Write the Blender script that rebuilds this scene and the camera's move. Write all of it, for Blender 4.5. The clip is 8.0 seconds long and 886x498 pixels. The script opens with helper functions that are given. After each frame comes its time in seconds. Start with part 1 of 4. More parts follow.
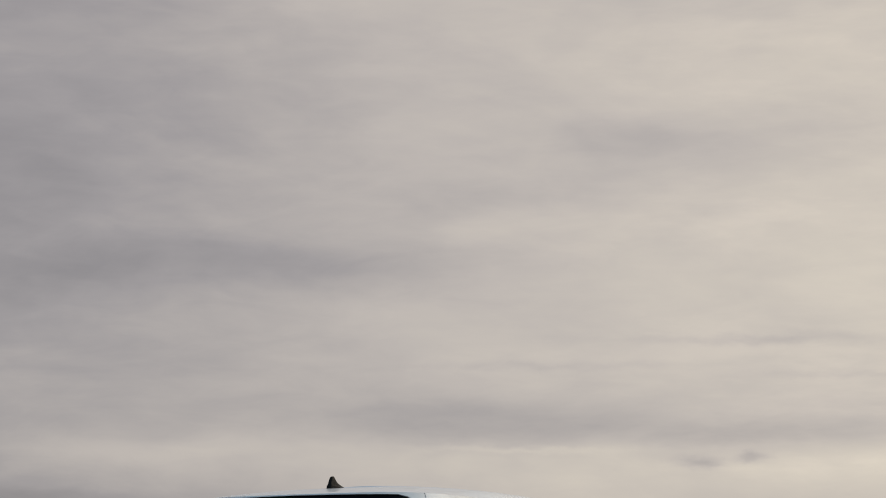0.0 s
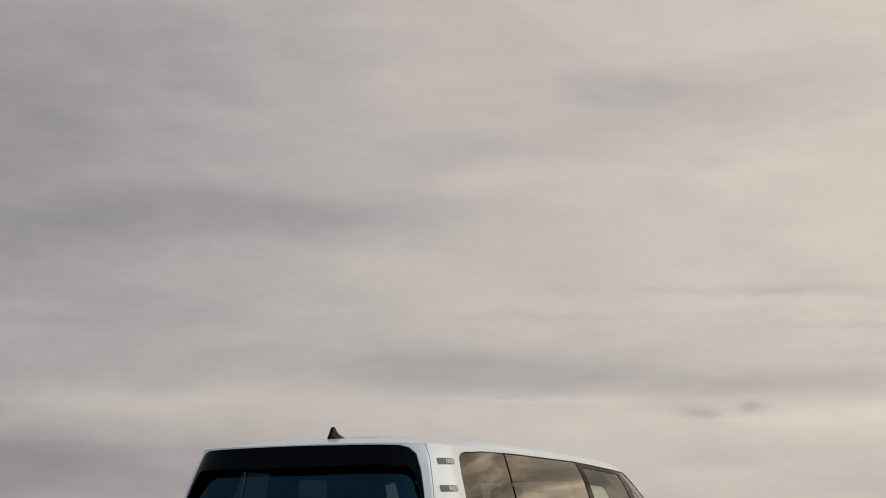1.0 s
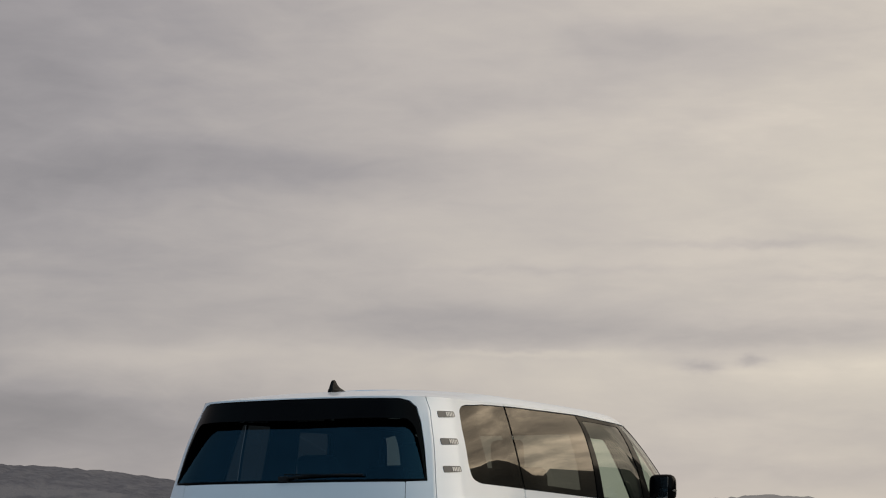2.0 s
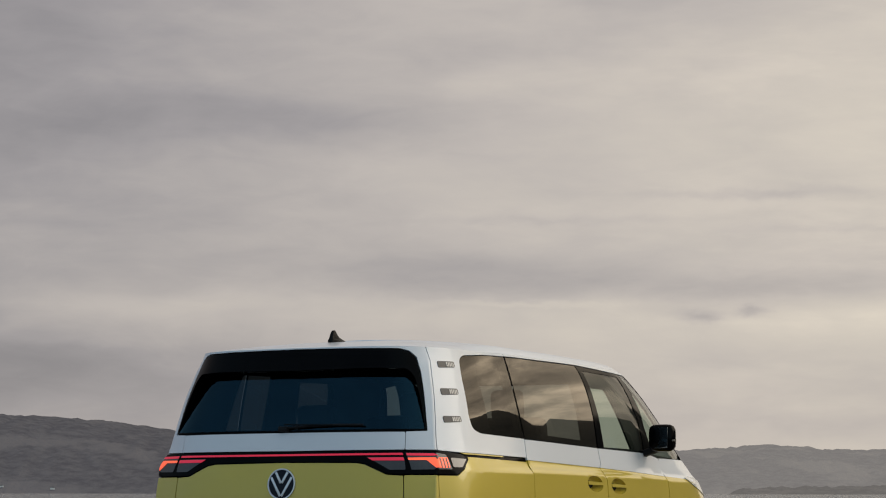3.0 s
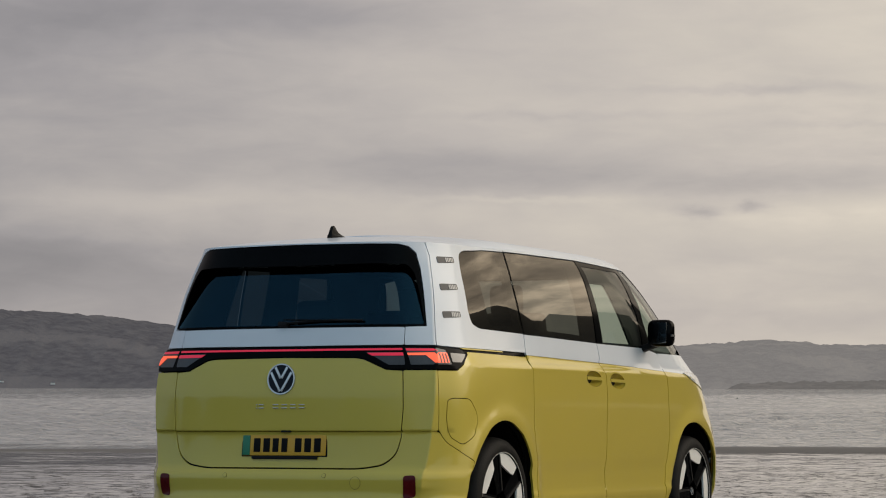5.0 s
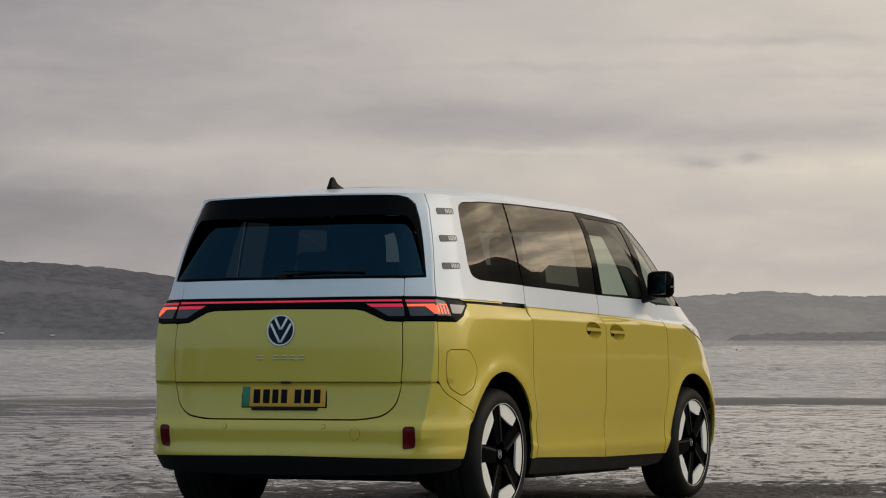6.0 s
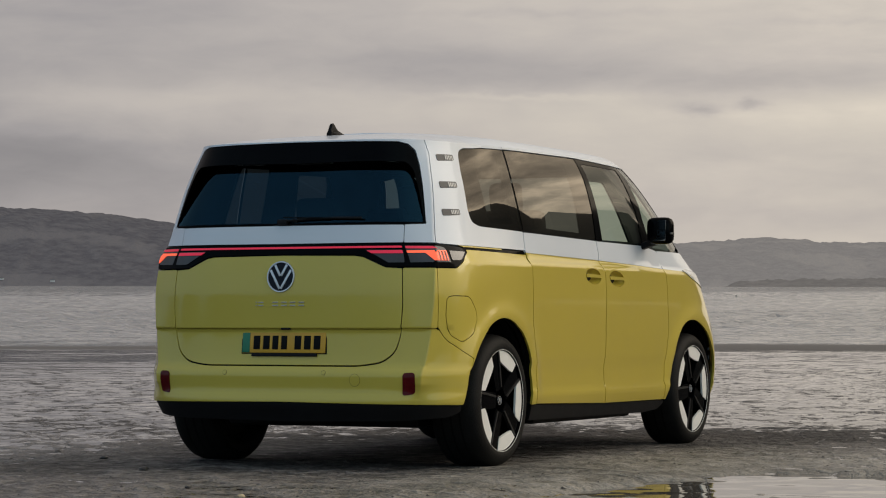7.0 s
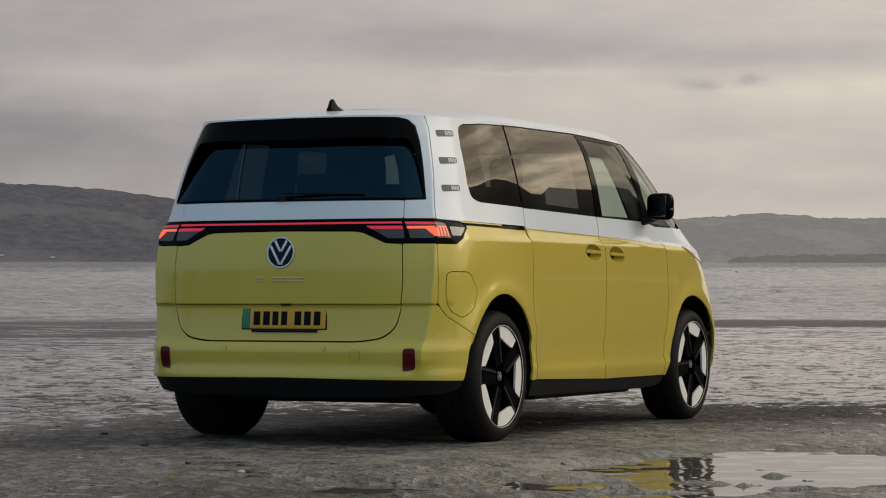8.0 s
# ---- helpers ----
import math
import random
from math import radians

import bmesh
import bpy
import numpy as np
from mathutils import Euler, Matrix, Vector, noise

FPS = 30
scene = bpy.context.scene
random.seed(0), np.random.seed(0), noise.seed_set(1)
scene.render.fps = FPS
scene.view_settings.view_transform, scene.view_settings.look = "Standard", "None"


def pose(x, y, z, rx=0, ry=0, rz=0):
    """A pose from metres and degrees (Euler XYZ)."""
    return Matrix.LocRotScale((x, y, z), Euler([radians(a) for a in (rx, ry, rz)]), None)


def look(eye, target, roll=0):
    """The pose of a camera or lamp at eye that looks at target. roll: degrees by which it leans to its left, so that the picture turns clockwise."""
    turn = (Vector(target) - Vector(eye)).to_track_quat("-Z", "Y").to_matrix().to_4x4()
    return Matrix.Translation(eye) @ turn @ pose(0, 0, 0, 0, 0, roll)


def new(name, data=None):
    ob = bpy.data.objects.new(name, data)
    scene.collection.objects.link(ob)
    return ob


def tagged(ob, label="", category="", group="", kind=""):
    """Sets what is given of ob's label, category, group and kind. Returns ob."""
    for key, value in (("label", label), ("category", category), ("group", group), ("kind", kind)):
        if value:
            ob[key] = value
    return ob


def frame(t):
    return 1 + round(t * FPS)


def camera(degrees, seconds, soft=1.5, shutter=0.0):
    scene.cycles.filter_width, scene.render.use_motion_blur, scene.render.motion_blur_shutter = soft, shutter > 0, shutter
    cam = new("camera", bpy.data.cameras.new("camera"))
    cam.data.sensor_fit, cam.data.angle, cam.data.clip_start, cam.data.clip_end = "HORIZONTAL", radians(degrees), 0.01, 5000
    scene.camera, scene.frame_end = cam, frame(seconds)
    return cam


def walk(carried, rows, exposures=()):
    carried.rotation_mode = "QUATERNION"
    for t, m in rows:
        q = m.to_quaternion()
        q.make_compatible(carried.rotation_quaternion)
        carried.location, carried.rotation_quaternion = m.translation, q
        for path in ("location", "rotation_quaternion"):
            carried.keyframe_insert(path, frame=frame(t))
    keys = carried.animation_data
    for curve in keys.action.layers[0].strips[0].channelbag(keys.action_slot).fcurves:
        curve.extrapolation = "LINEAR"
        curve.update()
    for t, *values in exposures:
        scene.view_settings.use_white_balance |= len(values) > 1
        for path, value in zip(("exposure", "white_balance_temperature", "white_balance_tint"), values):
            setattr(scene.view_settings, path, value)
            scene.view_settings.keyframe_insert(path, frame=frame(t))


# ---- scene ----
cam = camera(19.34, 8.0, soft=1.1)
# ---- the camera: stands still on the beach and tilts down ----
EYE = (6.858, -12.132, 0.985)
TILT = ((0.0, 98.557, 25.86), (0.5, 98.013, 25.87), (1.0, 97.474, 25.875), (1.5, 96.966, 25.88), (3.0, 95.351, 25.88), (3.5, 94.778, 25.88), (4.0, 94.168, 25.875),
        (4.5, 93.595, 25.87), (6.0, 91.976, 25.855), (6.5, 91.404, 25.852), (7.0, 90.794, 25.852), (7.5, 90.471, 25.852), (8.0, 90.26, 25.852))
walk(cam, [(t, pose(*EYE, rx, -0.061, rz)) for t, rx, rz in TILT])

# ---- world: a dull evening sky with a closed deck of cloud ----
FWD, SIDE = Vector((-0.4361, 0.8999, 0)), Vector((0.8999, 0.4361, 0))
world = bpy.data.worlds.new("sky")
scene.world = world
world.use_nodes = True
wt = world.node_tree
wt.nodes.clear()


class Nodes:
    """Short-hand for building node trees."""

    def __init__(self, tree):
        self.t = tree

    def add(self, kind):
        return self.t.nodes.new(kind)

    def plug(self, socket, v):
        if v is None:
            return
        if isinstance(v, bpy.types.NodeSocket):
            self.t.links.new(v, socket)
        else:
            socket.default_value = v

    def math(self, op, a, b=None, c=None):
        n = self.add("ShaderNodeMath")
        n.operation = op
        for i, v in enumerate((a, b, c)):
            self.plug(n.inputs[i], v)
        return n.outputs[0]

    def vec(self, op, a, b=None):
        n = self.add("ShaderNodeVectorMath")
        n.operation = op
        self.plug(n.inputs[0], a), self.plug(n.inputs[1], b)
        return n.outputs["Value" if op in ("DOT_PRODUCT", "LENGTH") else "Vector"]

    def noise(self, vector, scale, detail=4.0, rough=0.55, warp=0.0, out="Fac"):
        n = self.add("ShaderNodeTexNoise")
        self.plug(n.inputs["Vector"], vector)
        for k, v in (("Scale", scale), ("Detail", detail), ("Roughness", rough), ("Distortion", warp)):
            self.plug(n.inputs[k], v)
        return n.outputs[out]

    def ramp(self, fac, *stops):
        n = self.add("ShaderNodeValToRGB")
        e = n.color_ramp.elements
        while len(e) < len(stops):
            e.new(0.5)
        for el, (p, c) in zip(e, stops):
            el.position, el.color = p, (*((c, c, c) if isinstance(c, (int, float)) else c), 1)
        self.plug(n.inputs[0], fac)
        return n.outputs[0]

    def mix(self, fac, a, b, how="MIX"):
        n = self.add("ShaderNodeMix")
        n.data_type, n.blend_type = "RGBA", how
        self.plug(n.inputs[0], fac)
        for s, v in ((n.inputs[6], a), (n.inputs[7], b)):
            self.plug(s, (*v, 1) if isinstance(v, tuple) and len(v) == 3 else v)
        return n.outputs[2]

    def scaled(self, vector, xyz):
        return self.vec("MULTIPLY", vector, xyz)


W = Nodes(wt)
way = W.add("ShaderNodeTexCoord").outputs["Generated"]
ahead = W.vec("DOT_PRODUCT", way, tuple(FWD))
u = W.vec("DOT_PRODUCT", way, tuple(SIDE))
v = W.add("ShaderNodeSeparateXYZ")
W.plug(v.inputs[0], way)
v = v.outputs[2]
comb = W.add("ShaderNodeCombineXYZ")
W.plug(comb.inputs[0], u), W.plug(comb.inputs[1], W.math("MULTIPLY", v, 2.2)), W.plug(comb.inputs[2], ahead)
flat = comb.outputs[0]
uu = W.math("ADD", u, W.math("MULTIPLY", W.math("SUBTRACT", W.noise(flat, 9.0, 4.0, 0.5), 0.5), 0.10))
vv = W.math("ADD", v, W.math("MULTIPLY", W.math("SUBTRACT", W.noise(flat, 8.0, 5.0, 0.5), 0.5), 0.035))
front_half = W.math("GREATER_THAN", ahead, 0.0)


def cloud(u0, v0, su, sv, amp, uw=uu, vw=vv):
    """One soft bank of cloud, warped by the drift of the deck."""
    a = W.math("POWER", W.math("DIVIDE", W.math("SUBTRACT", uw, u0), su), 2.0)
    b = W.math("POWER", W.math("DIVIDE", W.math("SUBTRACT", vw, v0), sv), 2.0)
    return W.math("MULTIPLY", W.math("EXPONENT", W.math("MULTIPLY", W.math("ADD", a, b), -1.0)), amp)


def total(rows, *warped):
    out = None
    for row in rows:
        c = cloud(*row, *warped)
        out = c if out is None else W.math("ADD", out, c)
    return out


tone = W.math("MULTIPLY", W.math("SUBTRACT", W.noise(flat, 10.0, 6.0, 0.52, 0.6), 0.5), 0.30)
tone = W.math("ADD", tone, W.math("MULTIPLY", W.math("SUBTRACT", W.noise(W.scaled(flat, (1, 1.6, 1)), 34.0, 5.0, 0.55, 0.5), 0.5), 0.13))
banks = total(((-0.085, 0.1410, 0.11, 0.010, -0.13), (-0.165, 0.127, 0.05, 0.014, -0.09), (-0.155, 0.190, 0.07, 0.050, -0.12), (0.05, 0.0850, 0.17, 0.009, -0.10), (0.11, 0.064, 0.12, 0.010, 0.10),
               (-0.15, 0.044, 0.09, 0.018, -0.10), (-0.08, 0.071, 0.10, 0.008, 0.09), (0.07, 0.213, 0.08, 0.016, 0.07), (0.02, 0.152, 0.022, 0.006, 0.07), (0.005, 0.196, 0.03, 0.010, 0.05),
               (0.02, 0.165, 0.045, 0.010, -0.06), (-0.04, 0.118, 0.09, 0.010, 0.05), (0.13, 0.140, 0.07, 0.022, 0.06), (0.14, 0.027, 0.05, 0.006, -0.10), (0.11, 0.191, 0.06, 0.010, -0.08), (-0.05, 0.235, 0.03, 0.008, 0.06)))
fine_u = W.math("ADD", u, W.math("MULTIPLY", W.math("SUBTRACT", W.noise(flat, 70.0), 0.5), 0.012))
fine_v = W.math("ADD", v, W.math("ADD", W.math("MULTIPLY", W.math("SUBTRACT", W.noise(flat, 90.0), 0.5), 0.005), W.math("MULTIPLY", W.math("SUBTRACT", W.noise(flat, 28.0), 0.5), 0.006)))
wisps = total(((0.0985, 0.0680, 0.0085, 0.0024, -0.24), (0.1178, 0.0692, 0.0052, 0.0019, -0.20), (0.12, 0.1135, 0.05, 0.0018, -0.11), (0.04, 0.1040, 0.05, 0.0016, -0.06), (0.15, 0.1000, 0.03, 0.0016, -0.07), (0.03, 0.0725, 0.04, 0.0012, 0.08)), fine_u, fine_v)


def shelf(u0, su, v0, depth, amp, below):
    """A bank of cloud with one crisp, puffy edge at v0 that fades away over its depth."""
    off = W.math("SUBTRACT", fine_v, v0) if not below else W.math("SUBTRACT", v0, fine_v)
    lip = W.math("DIVIDE", 1.0, W.math("ADD", 1.0, W.math("EXPONENT", W.math("MULTIPLY", off, -800.0))))
    fade_ = W.math("EXPONENT", W.math("MULTIPLY", W.math("MAXIMUM", off, 0.0), -1.0 / depth))
    across_ = W.math("EXPONENT", W.math("MULTIPLY", W.math("POWER", W.math("DIVIDE", W.math("SUBTRACT", uu, u0), su), 2.0), -1.0))
    return W.math("MULTIPLY", W.math("MULTIPLY", lip, fade_), W.math("MULTIPLY", across_, amp))


wisps = W.math("ADD", wisps, W.math("ADD", shelf(0.10, 0.12, 0.0745, 0.010, -0.10, False), shelf(-0.15, 0.06, 0.0555, 0.03, -0.12, True)))
banks = W.math("MULTIPLY", W.math("ADD", banks, wisps), front_half)
east = W.math("MULTIPLY", W.math("MINIMUM", W.math("MAXIMUM", u, -0.25), 0.5), 0.8)
tone = W.math("ADD", W.math("ADD", tone, banks), W.math("ADD", 0.548, east))
deck = W.ramp(tone, (0.12, (0.203, 0.192, 0.205)), (0.36, (0.360, 0.333, 0.335)), (0.56, (0.520, 0.472, 0.44)), (0.8, (0.686, 0.618, 0.532)), (1.0, (0.86, 0.775, 0.65)))
# away from the sunset the deck is thicker, bluer and dimmer
behind = W.math("MINIMUM", W.math("MAXIMUM", W.math("SUBTRACT", W.math("MULTIPLY", ahead, -1.5), W.math("MULTIPLY", u, 0.9)), 0.0), 1.0)
deck = W.mix(behind, deck, W.mix(1.0, deck, (0.95, 1.46, 1.84), "MULTIPLY"))
nishita = W.add("ShaderNodeTexSky")
nishita.sky_type, nishita.sun_disc, nishita.sun_elevation, nishita.sun_rotation = "NISHITA", False, radians(36), radians(72)
clear = W.mix(1.0, nishita.outputs[0], (0.08, 0.08, 0.08), "MULTIPLY")
# the glow of the low sun behind the cloud, beyond the right-hand edge of the view
to_sun = W.vec("DOT_PRODUCT", way, tuple(Vector((0.56, 0.80, 0.22)).normalized()))
glow = W.math("POWER", W.math("MAXIMUM", to_sun, 0.0), 6.5)
breaks = W.ramp(W.noise(W.scaled(flat, (0.9, 1.7, 0.9)), 13.0, 6.0, 0.58, 0.1), (0.36, 0.34), (0.5, 0.66), (0.66, 1.4))
deck = W.mix(glow, deck, W.mix(1.0, breaks, (1.9, 1.58, 1.16), "MULTIPLY"))
bg = W.add("ShaderNodeBackground")
W.plug(bg.inputs[0], W.mix(0.93, clear, deck))
bg.inputs[1].default_value = 1.0
W.plug(W.add("ShaderNodeOutputWorld").inputs[0], bg.outputs[0])

# the low sun behind thin cloud, over the beach on the car's right-hand side
sun = new("sun", bpy.data.lights.new("sun", "SUN"))
sun.data.energy, sun.data.angle, sun.data.color = 1.05, radians(40), (1.0, 0.90, 0.77)
sun.matrix_world = look((8.2, 5.4, 6.4), (0, 0, 0))

# ---- materials ----


def material(name, base, rough=0.5, metal=0.0, vary=0.12, scale=6.0, fine=60.0, bump=0.0, coat=0.0, ior=1.5, tint=None):
    m = bpy.data.materials.new(name)
    m.use_nodes = True
    t = m.node_tree
    n = Nodes(t)
    p = t.nodes["Principled BSDF"]
    at = n.add("ShaderNodeTexCoord").outputs["Object"]
    big, small_ = n.noise(at, scale, 4.0), n.noise(at, fine, 3.0)
    k = n.math("ADD", n.math("MULTIPLY", big, 0.65), n.math("MULTIPLY", small_, 0.35))
    dark = tuple(c * (1 - vary) for c in base)
    light = tint or tuple(min(1, c * (1 + vary)) for c in base)
    n.plug(p.inputs["Base Color"], n.ramp(k, (0.3, dark), (0.7, light)))
    n.plug(p.inputs["Roughness"], n.math("ADD", rough, n.math("MULTIPLY", n.math("SUBTRACT", k, 0.5), rough * 0.5)))
    p.inputs["Metallic"].default_value = metal
    p.inputs["IOR"].default_value = ior
    p.inputs["Coat Weight"].default_value = coat
    p.inputs["Coat Roughness"].default_value = 0.09
    if bump:
        b = n.add("ShaderNodeBump")
        b.inputs["Strength"].default_value, b.inputs["Distance"].default_value = bump, 0.004
        n.plug(b.inputs["Height"], small_)
        n.plug(p.inputs["Normal"], b.outputs[0])
    return m


def glass(name, tint, face=.035, edge=.95, rough=0.0, shine_tint=(.8, .8, .8)):
    """Thin tinted glass: clear at the front, glossy at the edge."""
    m = bpy.data.materials.new(name)
    m.use_nodes = True
    t = m.node_tree
    t.nodes.clear()
    n = Nodes(t)
    clear_ = n.add("ShaderNodeBsdfTransparent")
    clear_.inputs[0].default_value = (*tint, 1)
    shine = n.add("ShaderNodeBsdfGlossy")
    shine.inputs["Roughness"].default_value = rough
    shine.inputs["Color"].default_value = (*shine_tint, 1)
    lw = n.add("ShaderNodeLayerWeight")
    lw.inputs["Blend"].default_value = .5
    mx = n.add("ShaderNodeMixShader")
    n.plug(mx.inputs[0], n.math("ADD", face, n.math("MULTIPLY", n.math("POWER", lw.outputs["Facing"], 5.0), edge)))
    n.plug(mx.inputs[1], clear_.outputs[0]), n.plug(mx.inputs[2], shine.outputs[0])
    n.plug(n.add("ShaderNodeOutputMaterial").inputs[0], mx.outputs[0])
    return m


def lamp(name, colour, strength):
    m = material(name, colour, 0.2, 0, 0.1)
    p = m.node_tree.nodes["Principled BSDF"]
    p.inputs["Emission Color"].default_value = (*colour, 1)
    p.inputs["Emission Strength"].default_value = strength
    return m


YELLOW = material("lime_paint", (0.545, 0.425, 0.054), 0.42, 0.1, 0.03, 3, 400, coat=1.0)
WHITE = material("white_paint", (0.675, 0.705, 0.76), 0.4, 0, 0.02, 3, 400, coat=0.55)
for paint in (YELLOW, WHITE):
    paint.node_tree.nodes["Principled BSDF"].inputs["Specular IOR Level"].default_value = 0.3
GLOSS = material("gloss_black", (0.0015, 0.0015, 0.002), 0.06, 0, 0.3, ior=1.13)
PLASTIC = material("black_plastic", (0.006, 0.006, 0.007), 0.6, 0, 0.25, 8, 300, bump=0.2, ior=1.3)
RUBBER = material("tyre_rubber", (0.006, 0.006, 0.006), 0.62, 0, 0.3, 10, 120, bump=0.5, tint=(0.013, 0.0125, 0.012), ior=1.24)
SATIN = material("satin_black", (0.020, 0.019, 0.019), 0.32, 0.2, 0.2, 20, 200)
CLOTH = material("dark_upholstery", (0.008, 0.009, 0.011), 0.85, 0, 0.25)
ALLOY = material("machined_alloy", (0.80, 0.79, 0.76), 0.4, 0.1, 0.04, 20, 300)
CHROME = material("chrome", (0.8, 0.8, 0.8), 0.12, 1, 0.03)
NAVY = material("emblem_navy", (0.003, 0.005, 0.011), 0.15, ior=1.25)
SILVER = material("silver_letters", (0.62, 0.63, 0.65), 0.25, 0.6, 0.05)
PLATE = material("plate_yellow", (0.56, 0.30, 0.018), 0.35, 0, 0.06)
GREEN = material("plate_green", (0.01, 0.16, 0.085), 0.35, 0, 0.06)
INK = material("black_ink", (0.004, 0.004, 0.004), 0.5, ior=1.2)
SEAM = material("shadow_gap", (0.14, 0.11, 0.008), 0.6)
VENT = material("vent_grey", (0.05, 0.05, 0.052), 0.5, 0, 0.2, 30, 300)
FIN = material("vent_silver", (0.42, 0.42, 0.42), 0.4, 0.3, 0.1)
RED_DARK = material("red_reflector", (0.08, 0.0015, 0.003), 0.15, 0, 0.3, 40, 300, ior=1.3)
RED_ON = lamp("lit_red", (0.72, 0.018, 0.055), 0.38)
RED_HOT = lamp("lit_orange_red", (0.95, 0.12, 0.05), 0.8)
LENS = material("smoked_lens", (0.045, 0.042, 0.045), 0.08, 0, 0.2)
HEAD_LENS = material("bright_clear_lens", (0.6, 0.6, 0.6), 0.08, 0.2, 0.1)
CLEAR_LENS = material("clear_lens", (0.16, 0.155, 0.15), 0.1, 0.3, 0.15)
REAR_GLASS = glass("dark_privacy_glass", (0.085, 0.115, 0.135), .032, shine_tint=(.25, .66, 1.0))
SIDE_GLASS = glass("smoked_side_glass", (0.165, 0.165, 0.155), .07, 1.6, shine_tint=(.84, .8, .75))
DOOR_GLASS = glass("green_tint_glass", (0.66, 0.73, 0.66))
MIRROR = material("mirror_glass", (0.10, 0.115, 0.13), 0.03, 1, 0.02)

# ---- mesh helpers ----
from mathutils.geometry import delaunay_2d_cdt


def part(name, data, mat_, parent=None, label="", smooth=True):
    """Links a bmesh or mesh as one object under a thing or part."""
    if isinstance(data, bmesh.types.BMesh):
        me = bpy.data.meshes.new(name)
        bmesh.ops.recalc_face_normals(data, faces=data.faces)
        data.to_mesh(me)
        data.free()
        if smooth:
            me.set_sharp_from_angle(angle=radians(35))
    else:
        me = data
    if not me.materials:
        me.materials.append(mat_)
    ob = new(name, me)
    if parent:
        ob.parent = parent
    return tagged(ob, label) if label else ob


def thing(name, label, category, group="", kind="", at=None):
    ob = new(name)
    ob.empty_display_size = 0.2
    if at is not None:
        ob.matrix_basis = at
    return tagged(ob, label, category, group, kind)


def box(bm, size, at=(0, 0, 0), bevel=0.0, turn=(0, 0, 0), segments=2):
    """A bevelled box added to a bmesh."""
    m = pose(*at, *turn) @ Matrix.Diagonal((*size, 1))
    got = bmesh.ops.create_cube(bm, size=1.0, matrix=m)
    if bevel:
        es = list({e for v_ in got["verts"] for e in v_.link_edges})
        bmesh.ops.bevel(bm, geom=es, offset=bevel, segments=segments, profile=0.6, affect="EDGES")
    return bm


def boxed(size, at=(0, 0, 0), bevel=0.0, turn=(0, 0, 0), segments=2):
    return box(bmesh.new(), size, at, bevel, turn, segments)


def lathe(profile, n=64, closed=False):
    """Turns a profile of (along x, radius) round the x axis."""
    bm = bmesh.new()
    rings = []
    for i in range(n):
        a = 2 * math.pi * i / n
        rings.append([bm.verts.new((x, r * math.sin(a), r * math.cos(a))) for x, r in profile])
    m = len(profile)
    for i in range(n):
        p, q = rings[i], rings[(i + 1) % n]
        for j in range(m if closed else m - 1):
            k = (j + 1) % m
            bm.faces.new((p[j], p[k], q[k], q[j]))
    bmesh.ops.remove_doubles(bm, verts=bm.verts, dist=1e-5)
    return bm


def prism(outline, x0, x1, bevel=0.0):
    """A flat plate from an outline of (y, z), between x0 and x1."""
    bm = bmesh.new()
    a = [bm.verts.new((x0, y, z)) for y, z in outline]
    b = [bm.verts.new((x1, y, z)) for y, z in outline]
    bm.faces.new(a), bm.faces.new(b[::-1])
    for i in range(len(a)):
        j = (i + 1) % len(a)
        bm.faces.new((a[i], b[i], b[j], a[j]))
    if bevel:
        bmesh.ops.bevel(bm, geom=[e for e in bm.edges if abs(e.verts[0].co.x - e.verts[1].co.x) < 1e-6 and e.verts[0].co.x == x1],
                        offset=bevel, segments=2, affect="EDGES")
    return bm


def tube(points, r, n=10):
    """A round bar along a line of points."""
    bm = bmesh.new()
    pts = [Vector(p) for p in points]
    rings = []
    for i, p in enumerate(pts):
        d = (pts[min(i + 1, len(pts) - 1)] - pts[max(i - 1, 0)]).normalized()
        a = d.orthogonal().normalized()
        b = d.cross(a)
        rings.append([bm.verts.new(p + r * (math.cos(t) * a + math.sin(t) * b)) for t in [2 * math.pi * k / n for k in range(n)]])
    for p, q in zip(rings, rings[1:]):
        for k in range(n):
            bm.faces.new((p[k], p[(k + 1) % n], q[(k + 1) % n], q[k]))
    bm.faces.new(rings[0][::-1]), bm.faces.new(rings[-1])
    return bm


# ---- the minivan's skin: plan outline round the car (s) against height (z) ----


def spline(xs, ys):
    """A monotone curve through a few knots."""
    xs, ys = np.array(xs, float), np.array(ys, float)
    n, h = len(xs), np.diff(xs)
    d = np.diff(ys) / h
    m = np.zeros(n)
    m[0], m[-1] = d[0], d[-1]
    for i in range(1, n - 1):
        m[i] = 0 if d[i - 1] * d[i] <= 0 else 2 * d[i - 1] * d[i] / (d[i - 1] + d[i])

    def f(x):
        x = np.clip(np.asarray(x, float), xs[0], xs[-1])
        i = np.clip(np.searchsorted(xs, x) - 1, 0, n - 2)
        t = (x - xs[i]) / h[i]
        return (2 * t**3 - 3 * t**2 + 1) * ys[i] + (t**3 - 2 * t**2 + t) * h[i] * m[i] + (3 * t**2 - 2 * t**3) * ys[i + 1] + (t**3 - t**2) * h[i] * m[i + 1]
    return f


